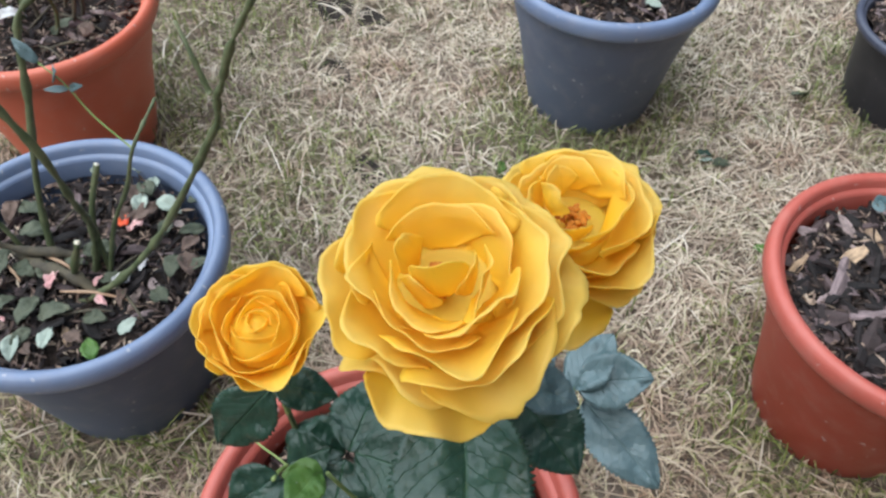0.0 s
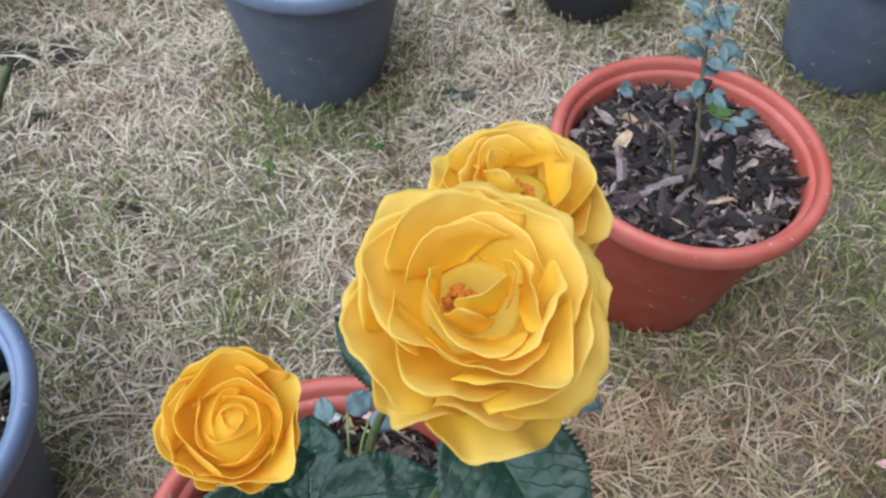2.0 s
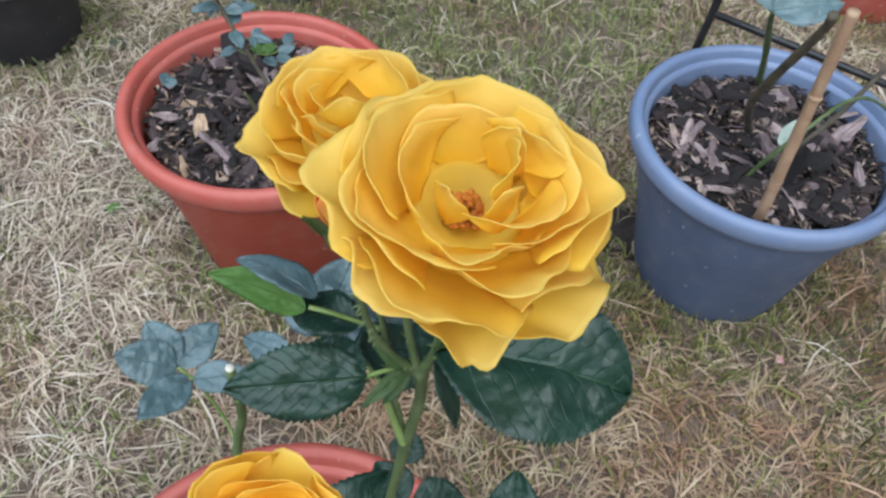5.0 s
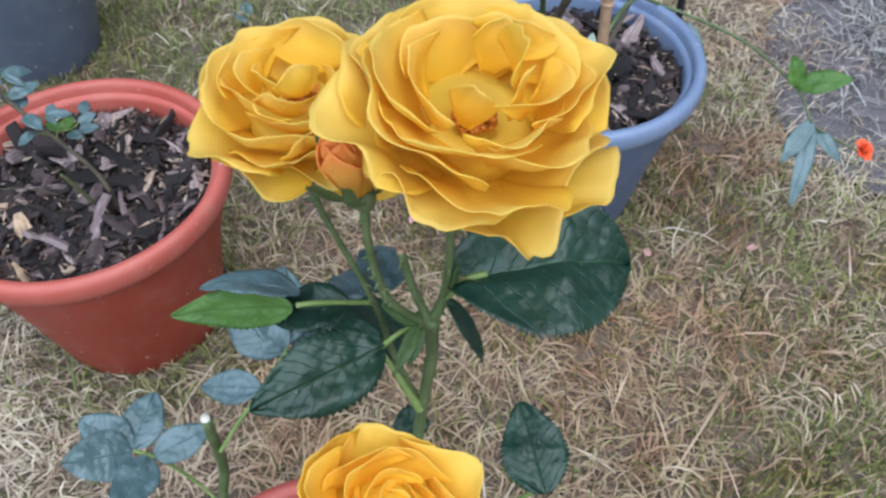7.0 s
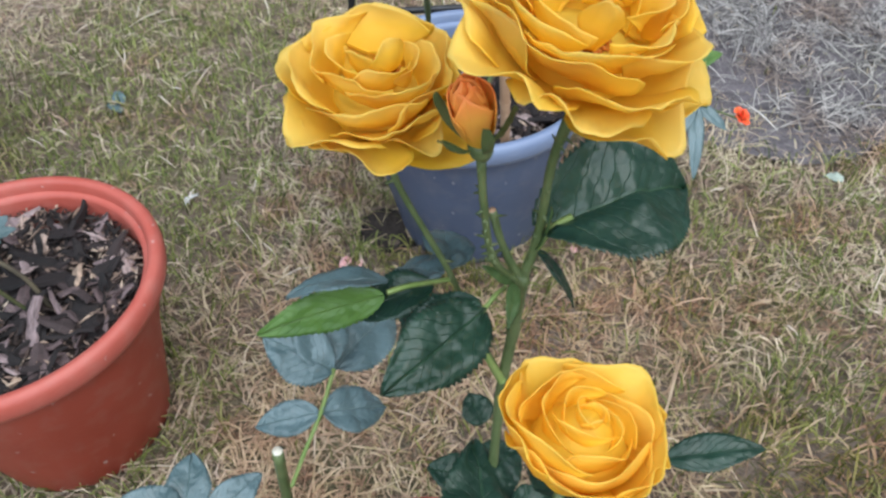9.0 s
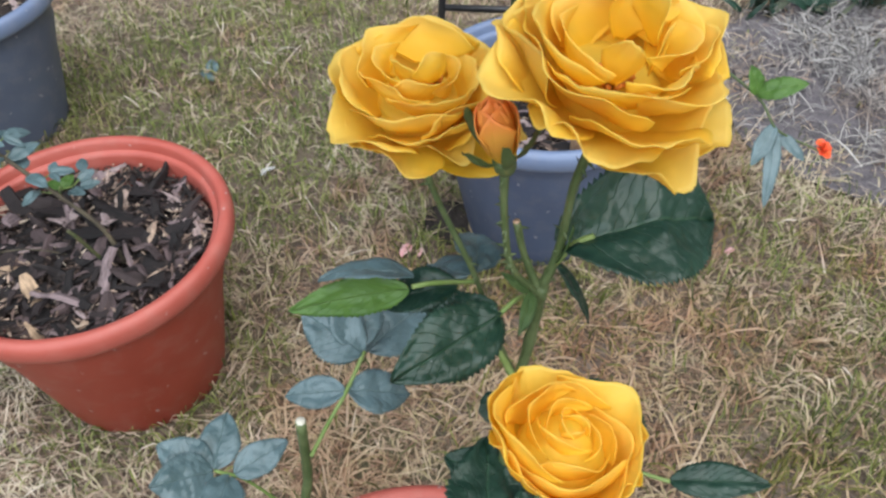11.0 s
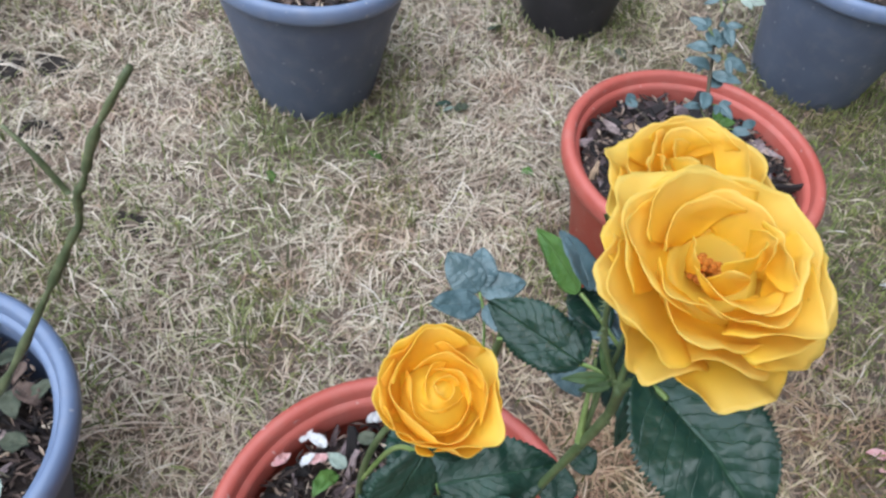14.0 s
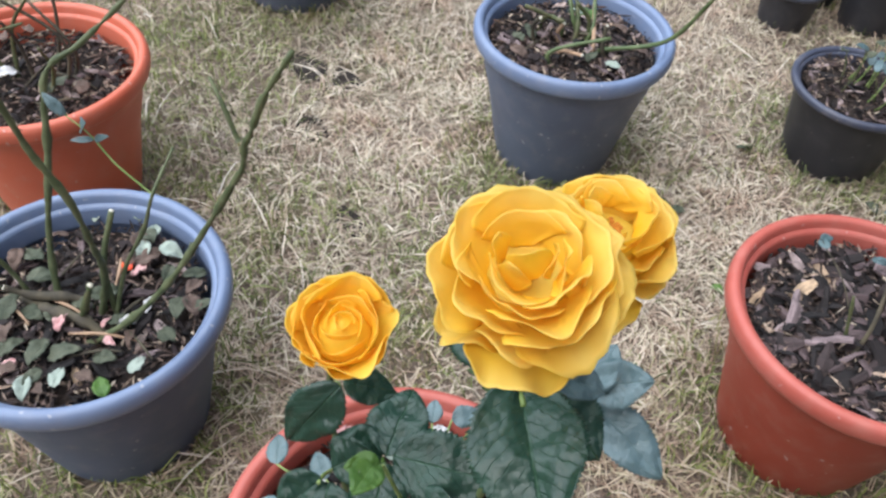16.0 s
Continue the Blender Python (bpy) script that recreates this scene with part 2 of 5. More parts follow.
def leaf_mat(name, dark, mid, rough, vein_col, share=0.12, spec=0.5):
    """Rose leaf: midrib, arched side veins, puckered between them."""
    n = Nodes(name, rough)
    n.bsdf.inputs["Specular IOR Level"].default_value = spec
    uv = n.coords("UV")
    sep = n.add("SeparateXYZ")
    n.link(uv, sep.inputs[0])
    u = n.math("ABSOLUTE", n.math("SUBTRACT", sep.outputs[0], 0.5))
    wob = n.noise(n.coords(), 70.0, 3.0)
    side = n.math("ADD", n.math("SUBTRACT", sep.outputs[1], n.math("MULTIPLY", u, 0.75)), n.math("MULTIPLY", wob, 0.16))
    ph = n.math("FRACT", n.math("MULTIPLY", side, 9.0))
    ridge = n.math("ABSOLUTE", n.math("SUBTRACT", ph, 0.5))
    side_v = n.ramp(ridge, [(0.0, (1, 1, 1)), (0.05, (0, 0, 0))])
    mid_v = n.ramp(u, [(0.0, (1, 1, 1)), (0.022, (0, 0, 0))])
    vein = n.math("MAXIMUM", n.math("MULTIPLY", side_v, 0.42), mid_v)
    cloud = n.noise(n.coords(), 45.0, 4.0)
    col = n.mix(n.ramp(cloud, [(0.35, (0, 0, 0)), (0.7, (1, 1, 1))]), dark, mid)
    col = n.mix(n.math("MULTIPLY", vein, 0.38), col, vein_col)
    speck = n.ramp(n.noise(n.coords(), 420.0, 1.0, 0.2), [(0.80, (0, 0, 0)), (0.83, (1, 1, 1))])
    col = n.mix(n.math("MULTIPLY", speck, 0.4), col, (0.5, 0.52, 0.5))
    dip = n.ramp(ridge, [(0.0, (0, 0, 0)), (0.3, (1, 1, 1))])
    net = n.add("TexVoronoi", Scale=260.0)
    n.link(n.coords(), net.inputs["Vector"])
    h = n.math("ADD", n.math("MULTIPLY", dip, 0.03), n.math("MULTIPLY", n.noise(n.coords(), 300.0, 3.0, 0.6), 0.30))
    h = n.math("SUBTRACT", h, n.math("MULTIPLY", net.outputs["Distance"], 0.42))
    h = n.math("SUBTRACT", h, n.math("ADD", n.math("MULTIPLY", side_v, 0.40), n.math("MULTIPLY", mid_v, 0.8)))
    n.out(col, h, 0.0014, 0.62)
    return n.translucent(mid, share)


MAT["leaf"] = leaf_mat("glossy_leaf", (0.012, 0.038, 0.022), (0.025, 0.066, 0.042), 0.34, (0.06, 0.13, 0.06), spec=0.5)
# blue-green leaf, its colour also lightened with the sheen of the sky
MAT["leaf_blue_sheen"] = leaf_mat("blue_green_sheen_leaf", (0.075, 0.128, 0.132), (0.150, 0.225, 0.238), 0.38, (0.20, 0.28, 0.26), spec=0.75)
MAT["leaf_light"] = leaf_mat("young_leaf", (0.075, 0.165, 0.030), (0.135, 0.255, 0.050), 0.45, (0.25, 0.36, 0.12), 0.25)
MAT["leaf_mid"] = leaf_mat("stipule", (0.055, 0.105, 0.030), (0.095, 0.160, 0.050), 0.5, (0.14, 0.20, 0.08), 0.2)
MAT["leaf_dry"] = leaf_mat("fallen_leaf", (0.045, 0.058, 0.034), (0.12, 0.13, 0.085), 0.75, (0.16, 0.16, 0.10), 0.05)
MAT["leaf_brown"] = leaf_mat("withered_leaf", (0.075, 0.048, 0.036), (0.20, 0.135, 0.105), 0.8, (0.24, 0.18, 0.14), 0.05)
MAT["leaf_pale"] = leaf_mat("bleached_leaf", (0.30, 0.36, 0.30), (0.46, 0.52, 0.44), 0.75, (0.5, 0.5, 0.42), 0.05)


def stem_mat(name, a, b, rough=0.5):
    n = Nodes(name, rough)
    c = n.coords()
    col = n.mix(n.ramp(n.noise(c, 55.0, 5.0), [(0.35, (0, 0, 0)), (0.68, (1, 1, 1))]), a, b)
    return n.out(col, n.noise(c, 300.0, 3.0), 0.0004, 0.6)


MAT["stem"] = stem_mat("green_cane", (0.068, 0.105, 0.034), (0.145, 0.185, 0.075))
MAT["old_cane"] = stem_mat("old_green_cane", (0.066, 0.086, 0.034), (0.150, 0.168, 0.080), 0.6)
MAT["young"] = stem_mat("young_stem", (0.15, 0.24, 0.05), (0.26, 0.33, 0.11))
MAT["woody"] = stem_mat("woody_cane", (0.05, 0.042, 0.03), (0.12, 0.10, 0.06), 0.8)
MAT["cane_mix"] = stem_mat("weathered_cane", (0.06, 0.085, 0.028), (0.14, 0.13, 0.06), 0.65)
MAT["bamboo"] = stem_mat("bamboo", (0.36, 0.22, 0.13), (0.48, 0.32, 0.20), 0.6)
MAT["cut"] = stem_mat("cut_pith", (0.62, 0.58, 0.45), (0.72, 0.68, 0.56), 0.8)
MAT["iron"] = stem_mat("black_iron", (0.012, 0.012, 0.013), (0.03, 0.03, 0.032), 0.4)
MAT["stamen"] = stem_mat("stamen", (0.45, 0.13, 0.01), (0.75, 0.32, 0.03), 0.8)
MAT["red_petal"] = stem_mat("scarlet_petal", (0.75, 0.06, 0.02), (0.85, 0.16, 0.04), 0.5)
MAT["pink_petal"] = stem_mat("pink_petal", (0.58, 0.28, 0.28), (0.72, 0.48, 0.44), 0.6)
MAT["white"] = stem_mat("white_scrap", (0.52, 0.51, 0.50), (0.70, 0.69, 0.68), 0.7)


# ---- building helpers ----
def mesh_ob(name, verts, faces, material, parent=None, label="", uvs=None, smooth=True, kind="", crease=0):
    me = bpy.data.meshes.new(name)
    me.from_pydata([tuple(v) for v in verts], [], [tuple(f) for f in faces])
    if uvs is not None:
        lay = me.uv_layers.new(name="UVMap")
        idx = np.empty(len(me.loops), dtype=np.int32)
        me.loops.foreach_get("vertex_index", idx)
        lay.data.foreach_set("uv", np.asarray(uvs, dtype=np.float32)[idx].ravel())
    if smooth:
        me.polygons.foreach_set("use_smooth", np.ones(len(me.polygons), dtype=bool))
    if crease:
        me.set_sharp_from_angle(angle=radians(crease))
    me.materials.append(material)
    ob = new(name, me)
    ob.parent = parent
    return tagged(ob, label, kind=kind)


def part(name, bm, material, parent, label=""):
    me = bpy.data.meshes.new(name)
    bm.to_mesh(me)
    bm.free()
    me.materials.append(material)
    me.polygons.foreach_set("use_smooth", np.ones(len(me.polygons), dtype=bool))
    ob = new(name, me)
    ob.parent = parent
    return tagged(ob, label)


def thing(name, at, label, category, group=""):
    ob = new(name)
    ob.empty_display_size = 0.02
    ob.location = at
    return tagged(ob, label, category, group)


def grid_faces(rows, cols, wrap=False):
    out = []
    for i in range(rows - 1):
        for j in range(cols if wrap else cols - 1):
            k = (j + 1) % cols
            out.append((i * cols + j, i * cols + k, (i + 1) * cols + k, (i + 1) * cols + j))
    return out


def lathe(profile, n=72, wobble=0.0, seed=0.0):
    """A turned form from (radius, height) pairs."""
    verts = []
    for r, z in profile:
        for k in range(n):
            a = 2 * math.pi * k / n
            e = 1 + wobble * noise.noise((math.cos(a) * 1.3 + seed, math.sin(a) * 1.3, z * 6))
            verts.append((r * e * math.cos(a), r * e * math.sin(a), z))
    return verts, grid_faces(len(profile), n, True)


def bow(points, per=6):
    """A smooth line through the points, each with its radius."""
    p = [np.array(q, float) for q in points]
    p = [2 * p[0] - p[1]] + p + [2 * p[-1] - p[-2]]
    out = []
    for i in range(1, len(p) - 2):
        a, b, c, d = p[i - 1 : i + 3]
        for k in range(per):
            t = k / per
            q = 0.5 * (2 * b + (c - a) * t + (2 * a - 5 * b + 4 * c - d) * t * t + (3 * b - a - 3 * c + d) * t**3)
            out.append(q)
    out.append(p[-2])
    return out


def tube(points, sides=9, per=6, knobs=0.0, seed=0):
    """Verts and faces of a tapered tube; points are x, y, z, radius. knobs: swellings at nodes."""
    line = bow(points, per)
    verts, faces = [], []
    up = np.array([0.31, 0.17, 0.93])
    for i, q in enumerate(line):
        d = line[min(i + 1, len(line) - 1)][:3] - line[max(i - 1, 0)][:3]
        d = d / (np.linalg.norm(d) + 1e-9)
        s = np.cross(d, up)
        s = s / (np.linalg.norm(s) + 1e-9)
        w = np.cross(d, s)
        up = np.cross(s, d)
        r = q[3] * (1 + knobs * noise.noise((q[0] * 90 + seed, q[1] * 90, q[2] * 90)))
        for k in range(sides):
            a = 2 * math.pi * k / sides
            verts.append(q[:3] + r * (math.cos(a) * s + math.sin(a) * w))
    faces = grid_faces(len(line), sides, True)
    for ring, q in ((0, line[0]), (len(line) - 1, line[-1])):
        verts.append(q[:3])
        c = len(verts) - 1
        for k in range(sides):
            faces.append((ring * sides + k, ring * sides + (k + 1) % sides, c))
    return verts, faces, line


def joined(pieces):
    verts, faces = [], []
    for v, f in pieces:
        o = len(verts)
        verts += list(v)
        faces += [tuple(i + o for i in face) for face in f]
    return verts, faces


def cone(base, tip, r):
    base, tip = np.array(base, float), np.array(tip, float)
    d = tip - base
    s = np.cross(d, (0.3, 0.5, 0.8))
    s = s / np.linalg.norm(s)
    w = np.cross(d / np.linalg.norm(d), s)
    ring = [base + r * (math.cos(a) * s + math.sin(a) * w) for a in (0, 1.571, 3.142, 4.712)]
    return ring + [tip], [(0, 1, 4), (1, 2, 4), (2, 3, 4), (3, 0, 4)]


def cane(name, points, material, parent, label="", thorns=0, knobs=0.25, seed=0, cut=None, sides=9):
    """A rose cane through the points, with prickles, and a pale cut end if cut is a material."""
    rng = random.Random(seed)
    v, f, line = tube(points, sides, 6, knobs, seed)
    pieces = [(v, f)]
    for _ in range(thorns):
        q = line[rng.randrange(1, len(line) - 1)]
        d = np.array([rng.uniform(-1, 1), rng.uniform(-1, 1), rng.uniform(-0.5, 0.4)])
        d /= np.linalg.norm(d)
        pieces.append(cone(q[:3] + d * q[3] * 0.8, q[:3] + d * (q[3] + rng.uniform(0.002, 0.004)), 0.0008))
    v, f = joined(pieces)
    ob = mesh_ob(name, v, f, material, parent, label)
    if cut is not None:
        e = line[-1][:3] - line[-2][:3]
        e = e / np.linalg.norm(e)
        r = line[-1][3]
        vv, ff, _ = tube([(*(line[-1][:3] - e * 0.001), r * 0.92), (*(line[-1][:3] + e * 0.0006), r * 0.9)], 9, 1)
        mesh_ob("cut_end", vv, ff, cut, ob, "pale freshly cut end")
    return ob


def leaflet(name, base, tip, normal, width, material, parent, label="", arch=0.12, fold=0.25, seed=0, pucker=0.09, nu=11, nv=62, twist=0.0, quilt=0.004, lobes=0.0, mid=0.82):
    """A toothed leaflet from base to tip that faces along normal; arch droops its tip, fold raises its halves."""
    base, tip, normal = (np.array(q, float) for q in (base, tip, normal))
    d = tip - base
    length = np.linalg.norm(d)
    x = d / length
    z = normal - x * (normal @ x)
    z = z / np.linalg.norm(z)
    y = np.cross(z, x)
    verts, uvs = [], []
    for i in range(nv):
        t = i / (nv - 1)
        w = 0.5 * width * (math.sin(math.pi * min(1, t * 0.995 + 0.005) ** mid) ** (0.72 - lobes)) * (1 - 0.12 * t)
        for j in range(nu):
            u = 2 * j / (nu - 1) - 1
            tooth = 1 + (0.055 * (i % 3 - 1) * (1 - t * 0.4) if abs(u) > 0.98 else 0)
            tooth *= 1 + 0.10 * abs(u) * noise.noise((t * 3.2 + seed * 1.9, 2.0 if u > 0 else 7.0, seed * 0.6))
            s = u * w * tooth
            h = arch * length * 4 * t * (1 - t) * 0.5 + fold * abs(s) - 1.1 * fold * s * s / max(width, 1e-4)
            h += pucker * width * (noise.noise((t * 4 + seed * 3.1, u * 1.8, seed)) + 0.22 * noise.noise((t * 13, u * 6, seed + 4)))
            swell = 0.5 + 0.5 * math.cos(2 * math.pi * 9.0 * (t - 0.375 * abs(u) * min(1.0, w / (0.5 * width)) + 0.08))
            h += quilt * width * swell * min(1.0, 3 * abs(u)) * (1 - 0.5 * u * u) * min(1.0, 4 * t, 4 * (1 - t))
            h += twist * s * (t - 0.3)
            verts.append(base + x * (t - lobes * abs(u) ** 1.5 * (1 - t) ** 4) * length + y * s + z * h)
            uvs.append((0.5 + 0.5 * u * min(1.0, w / (0.5 * width)), t))
    ob = mesh_ob(name, verts, grid_faces(nv, nu), material, parent, label, uvs)
    m = ob.modifiers.new("thickness", "SOLIDIFY")
    m.thickness = 0.0004
    return ob


def petal_grid(az, a0, a1, length, width, rho, curl=0.3, r0=0.003, z0=0.0, ruffle=0.004, seed=0.0, nu=15, nv=15, edge=0.0, skew=0.0, notch=0.0, point=0.0):
    """A petal in the bloom's own frame (axis along z). a0, a1: its lean from the axis at claw and lip; rho: how tightly it cups."""
    verts, uvs = [], []
    ca, sa = math.cos(radians(az)), math.sin(radians(az))
    for i in range(nv):
        v = i / (nv - 1)
        for j in range(nu):
            u = 2 * j / (nu - 1) - 1
            ve = v * (1 - 0.30 * abs(u) ** 2.3 - notch * math.exp(-((u / 0.22) ** 2)) - point * abs(u) + 0.09 * noise.noise((u * 1.9 + seed, seed * 1.7, 0.3)) + 0.030 * noise.noise((u * 6.0 + seed, seed * 1.1, 2.3)))
            r, z, steps = r0, z0, 14
            th = radians(a0)
            for k in range(steps):
                q = ve * (k + 0.5) / steps
                lip = min(1, max(0, (q - 0.68) / 0.32))
                th = radians(a0 + (a1 - a0) * q) + curl * lip * lip
                r += math.sin(th) * length * ve / steps
                z += math.cos(th) * length * ve / steps
            w = width * (0.20 + 0.80 * math.sin(min(1.0, ve / 0.66) * math.pi / 2) ** 0.9)
            s = u * w * 0.5
            ra = rho * (0.55 + 0.6 * ve)
            ang = max(-2.3, min(2.3, s / ra))
            side, lift = ra * math.sin(ang), ra * (1 - math.cos(ang))
            lift += ruffle * (abs(u) ** 2 * 0.8 + ve**3) * noise.noise((u * 2.0 + seed, ve * 1.6 - seed, seed * 0.7))
            lift += 0.22 * ruffle * (abs(u) ** 3 + ve**5) * noise.noise((u * 6.5 - seed, ve * 6.0, seed))
            lift -= edge * abs(u) ** 3 * ve
            side += skew * ve * ve * length
            nr, nz = -math.cos(th), math.sin(th)
            rr, zz = r + nr * lift, z + nz * lift
            verts.append((rr * ca - side * sa, rr * sa + side * ca, zz))
            uvs.append((0.5 + 0.5 * u, ve))
    return verts, grid_faces(nv, nu), uvs


def axis_frame(at, axis, spin=0.0):
    """A frame whose z is the axis and whose x lies as near as can be to the world's x."""
    z = Vector(axis).normalized()
    x = (Vector((1, 0, 0)) - z * z.x).normalized()
    return Matrix.Translation(at) @ Matrix((x, z.cross(x), z)).transposed().to_4x4() @ pose(0, 0, 0, 0, 0, spin)


# ---- the ground: one sheet of worn lawn, with bare earth ----
HOLES = [(-0.45, 1.205, 0.060, 0.036), (-0.375, 1.255, 0.042, 0.028), (-0.275, 1.125, 0.045, 0.028), (-0.02, 1.06, 0.04, 0.02), (1.129, 1.277, 0.045, 0.055)]
BED = (2.14, 0.90, 0.49, 0.38)


def lumpy_disc(cx, cy, rx, ry, z, rough, n=40, rings=8, seed=0.0, dish=0.0):
    verts, faces = [(cx, cy, z - dish)], []
    for i in range(1, rings + 1):
        f = i / rings
        for k in range(n):
            a = 2 * math.pi * k / n
            e = f * (1 + 0.35 * noise.noise((math.cos(a) * 1.6 + seed, math.sin(a) * 1.6, seed)) * f)
            x, y = cx + rx * e * math.cos(a), cy + ry * e * math.sin(a)
            h = z - dish * (1 - f * f) + rough * noise.noise((x * 55, y * 55, seed)) * (1 - f**4) - 0.003 * f**8
            verts.append((x, y, h))
    for k in range(n):
        faces.append((0, 1 + k, 1 + (k + 1) % n))
    for i in range(rings - 1):
        for k in range(n):
            a, b = 1 + i * n + k, 1 + i * n + (k + 1) % n
            faces.append((a, a + n, b + n, b))
    return verts, faces


edges = sorted({-40.0, -12.0, 14.0, 42.0} | {round(-1.6 + 0.08 * i, 3) for i in range(64)})
gv = [(x, y + 0.6, 0.006 * noise.noise((x * 2.2, y * 2.2, 0)) if abs(x) < 4 and abs(y) < 4 else 0.0) for y in edges for x in edges]
ground = mesh_ob("ground", gv, grid_faces(len(edges), len(edges)), MAT["ground"], kind="structure")
tagged(ground, "dry trodden lawn of bleached straw over brown thatch")
for i, (x, y, a, b) in enumerate(HOLES):
    v, f = lumpy_disc(x, y, a, b, 0.005, 0.006, seed=i * 3.3, dish=0.004)
    tagged(mesh_ob("soil_patch", v, f, MAT["hole"], kind="structure"), "dark scuffed hole in the dry lawn")
v, f = lumpy_disc(*BED, 0.012, 0.014, 60, 16, 9.0)
tagged(mesh_ob("earth_bed", v, f, MAT["earth"], kind="structure"), "bare grey-brown earth strewn with cut straw")


def wave(x, y, s, o):
    return (np.sin(x * s + o) * np.cos(y * s * 1.13 - o * 1.7) + 0.6 * np.sin(x * s * 2.3 - y * s * 1.9 + o * 2.2) + 0.4 * np.cos(x * s * 4.1 + y * s * 3.7 + o)) / 2


def strands(name, count, area, keep, length, width, lift, material, label, seed, bend=0.5, base=0.0, comb=0.0):
    """Blades of grass in one mesh: ribbons of three facets, lying or rising."""
    rng = np.random.default_rng(seed)
    x = rng.uniform(area[0], area[1], count)
    y = rng.uniform(area[2], area[3], count)
    ok = keep(x, y, rng)
    x, y = x[ok], y[ok]
    n = len(x)
    ln = rng.uniform(*length, n) * (0.6 + 0.8 * rng.random(n) ** 2)
    wd = rng.uniform(*width, n)
    head = rng.uniform(0, 2 * np.pi, n)
    # tufts lie in one direction
    lie = 4.0 * wave(x, y, 11.0, seed * 0.7) + 2.0 * wave(x, y, 23.0, 1.3) + rng.normal(0, 0.75, n) + np.pi * (rng.random(n) < 0.3)
    head = np.where(rng.random(n) < comb, lie, head)
    turn = rng.normal(0, bend, n)
    top = rng.uniform(*lift, n)
    z0 = base + rng.uniform(0.0, 0.008, n)
    verts = np.empty((n, 8, 3), dtype=np.float32)
    px, py = x.copy(), y.copy()
    shape = (0.0, 0.75, 1.0, 0.55)
    fat = (0.8, 1.0, 0.8, 0.12)
    for k in range(4):
        if k:
            a = head + turn * (k - 1) / 2
            run = np.sqrt(np.maximum(1 - (np.minimum(top * 1.0 / ln, 0.95)) ** 2, 0.08))
            px, py = px + np.cos(a) * ln / 3 * run, py + np.sin(a) * ln / 3 * run
        a = head + turn * k / 3 + np.pi / 2
        tilt = rng.normal(0, 0.35, n) * wd
        z = z0 + top * shape[k] + rng.normal(0, 0.0012, n)
        for s, c in ((0, -0.5), (1, 0.5)):
            verts[:, 2 * k + s, 0] = px + np.cos(a) * wd * fat[k] * c
            verts[:, 2 * k + s, 1] = py + np.sin(a) * wd * fat[k] * c
            verts[:, 2 * k + s, 2] = np.maximum(z + tilt * c, 0.001)
    quad = np.array([[0, 1, 3, 2], [2, 3, 5, 4], [4, 5, 7, 6]])
    faces = (np.arange(n)[:, None, None] * 8 + quad[None]).reshape(-1, 4)
    me = bpy.data.meshes.new(name)
    me.vertices.add(n * 8)
    me.vertices.foreach_set("co", verts.ravel())
    me.loops.add(len(faces) * 4)
    me.loops.foreach_set("vertex_index", faces.astype(np.int32).ravel())
    me.polygons.add(len(faces))
    me.polygons.foreach_set("loop_start", np.arange(len(faces), dtype=np.int32) * 4)
    me.update(calc_edges=True)
    me.polygons.foreach_set("use_smooth", np.ones(len(faces), dtype=bool))
    me.materials.append(material)
    return tagged(new(name, me), label, "grass", kind="stuff")


POTS = {"rose": (0.586, 0.779), "seedling": (0.653, 1.390), "pruned": (0.146, 0.628), "stake": (1.229, 1.194), "back": (0.006, 1.481), "orange": (-0.320, 0.702),
        "slate": (0.765, 2.045), "black": (0.292, 1.942), "far": (-0.735, 1.325), "far_red": (1.85, 1.75)}


def bare(x, y):
    out = np.zeros(len(x), dtype=bool)
    for px, py in POTS.values():
        out |= (x - px) ** 2 + (y - py) ** 2 < 0.085**2
    for hx, hy, a, b in HOLES:
        out |= ((x - hx) / a) ** 2 + ((y - hy) / b) ** 2 < 0.75 + 0.5 * np.sin(x * 90) * np.cos(y * 110)
    return out


def in_bed(x, y):
    return ((x - BED[0]) / BED[2]) ** 2 + ((y - BED[1]) / BED[3]) ** 2 < 1.0 + 0.25 * np.sin(x * 23 + y * 31)


GREEN = ((1.40, 1.90, 0.28, 0.5), (1.00, 2.00, 0.24, 0.8), (1.08, 1.23, 0.08, 1.4), (0.24, 1.00, 0.08, 0.7), (0.12, 1.10, 0.09, 0.6), (0.28, 1.30, 0.06, 0.6), (0.05, 1.36, 0.10, 0.6), (-0.10, 0.95, 0.12, 0.6), (0.96, 1.55, 0.13, 1.4), (0.85, 1.80, 0.14, 0.7),
         (1.17, 1.76, 0.20, 0.9), (1.32, 1.75, 0.22, 0.6), (1.10, 1.05, 0.12, 0.5), (1.24, 0.62, 0.20, 0.55), (1.42, 0.86, 0.11, 0.7), (1.12, 0.62, 0.10, 0.8),
         (0.04, 0.87, 0.09, 0.7), (-0.51, 0.93, 0.20, 0.5), (0.10, 1.60, 0.14, 0.4), (1.58, 0.66, 0.18, 0.6), (-0.55, 1.15, 0.25, 0.35), (-0.75, 1.0, 0.3, 0.4))


def greenness(x, y):
    g = np.clip(0.6 * wave(x, y, 5.2, 0.4) + 0.06, 0.05, 0.7)
    for cx, cy, r, s in GREEN:
        g = g + s * np.exp(-((x - cx) ** 2 + (y - cy) ** 2) / r**2)
    return np.clip(g, 0, 1)


def thinning(x, y):
    """The blades thin out towards the far edges."""
    return np.clip((x + 1.9) / 0.5, 0, 1) * np.clip((3.2 - x) / 0.6, 0, 1) * np.clip((y + 0.2) / 0.3, 0, 1) * np.clip((3.7 - y) / 0.6, 0, 1)


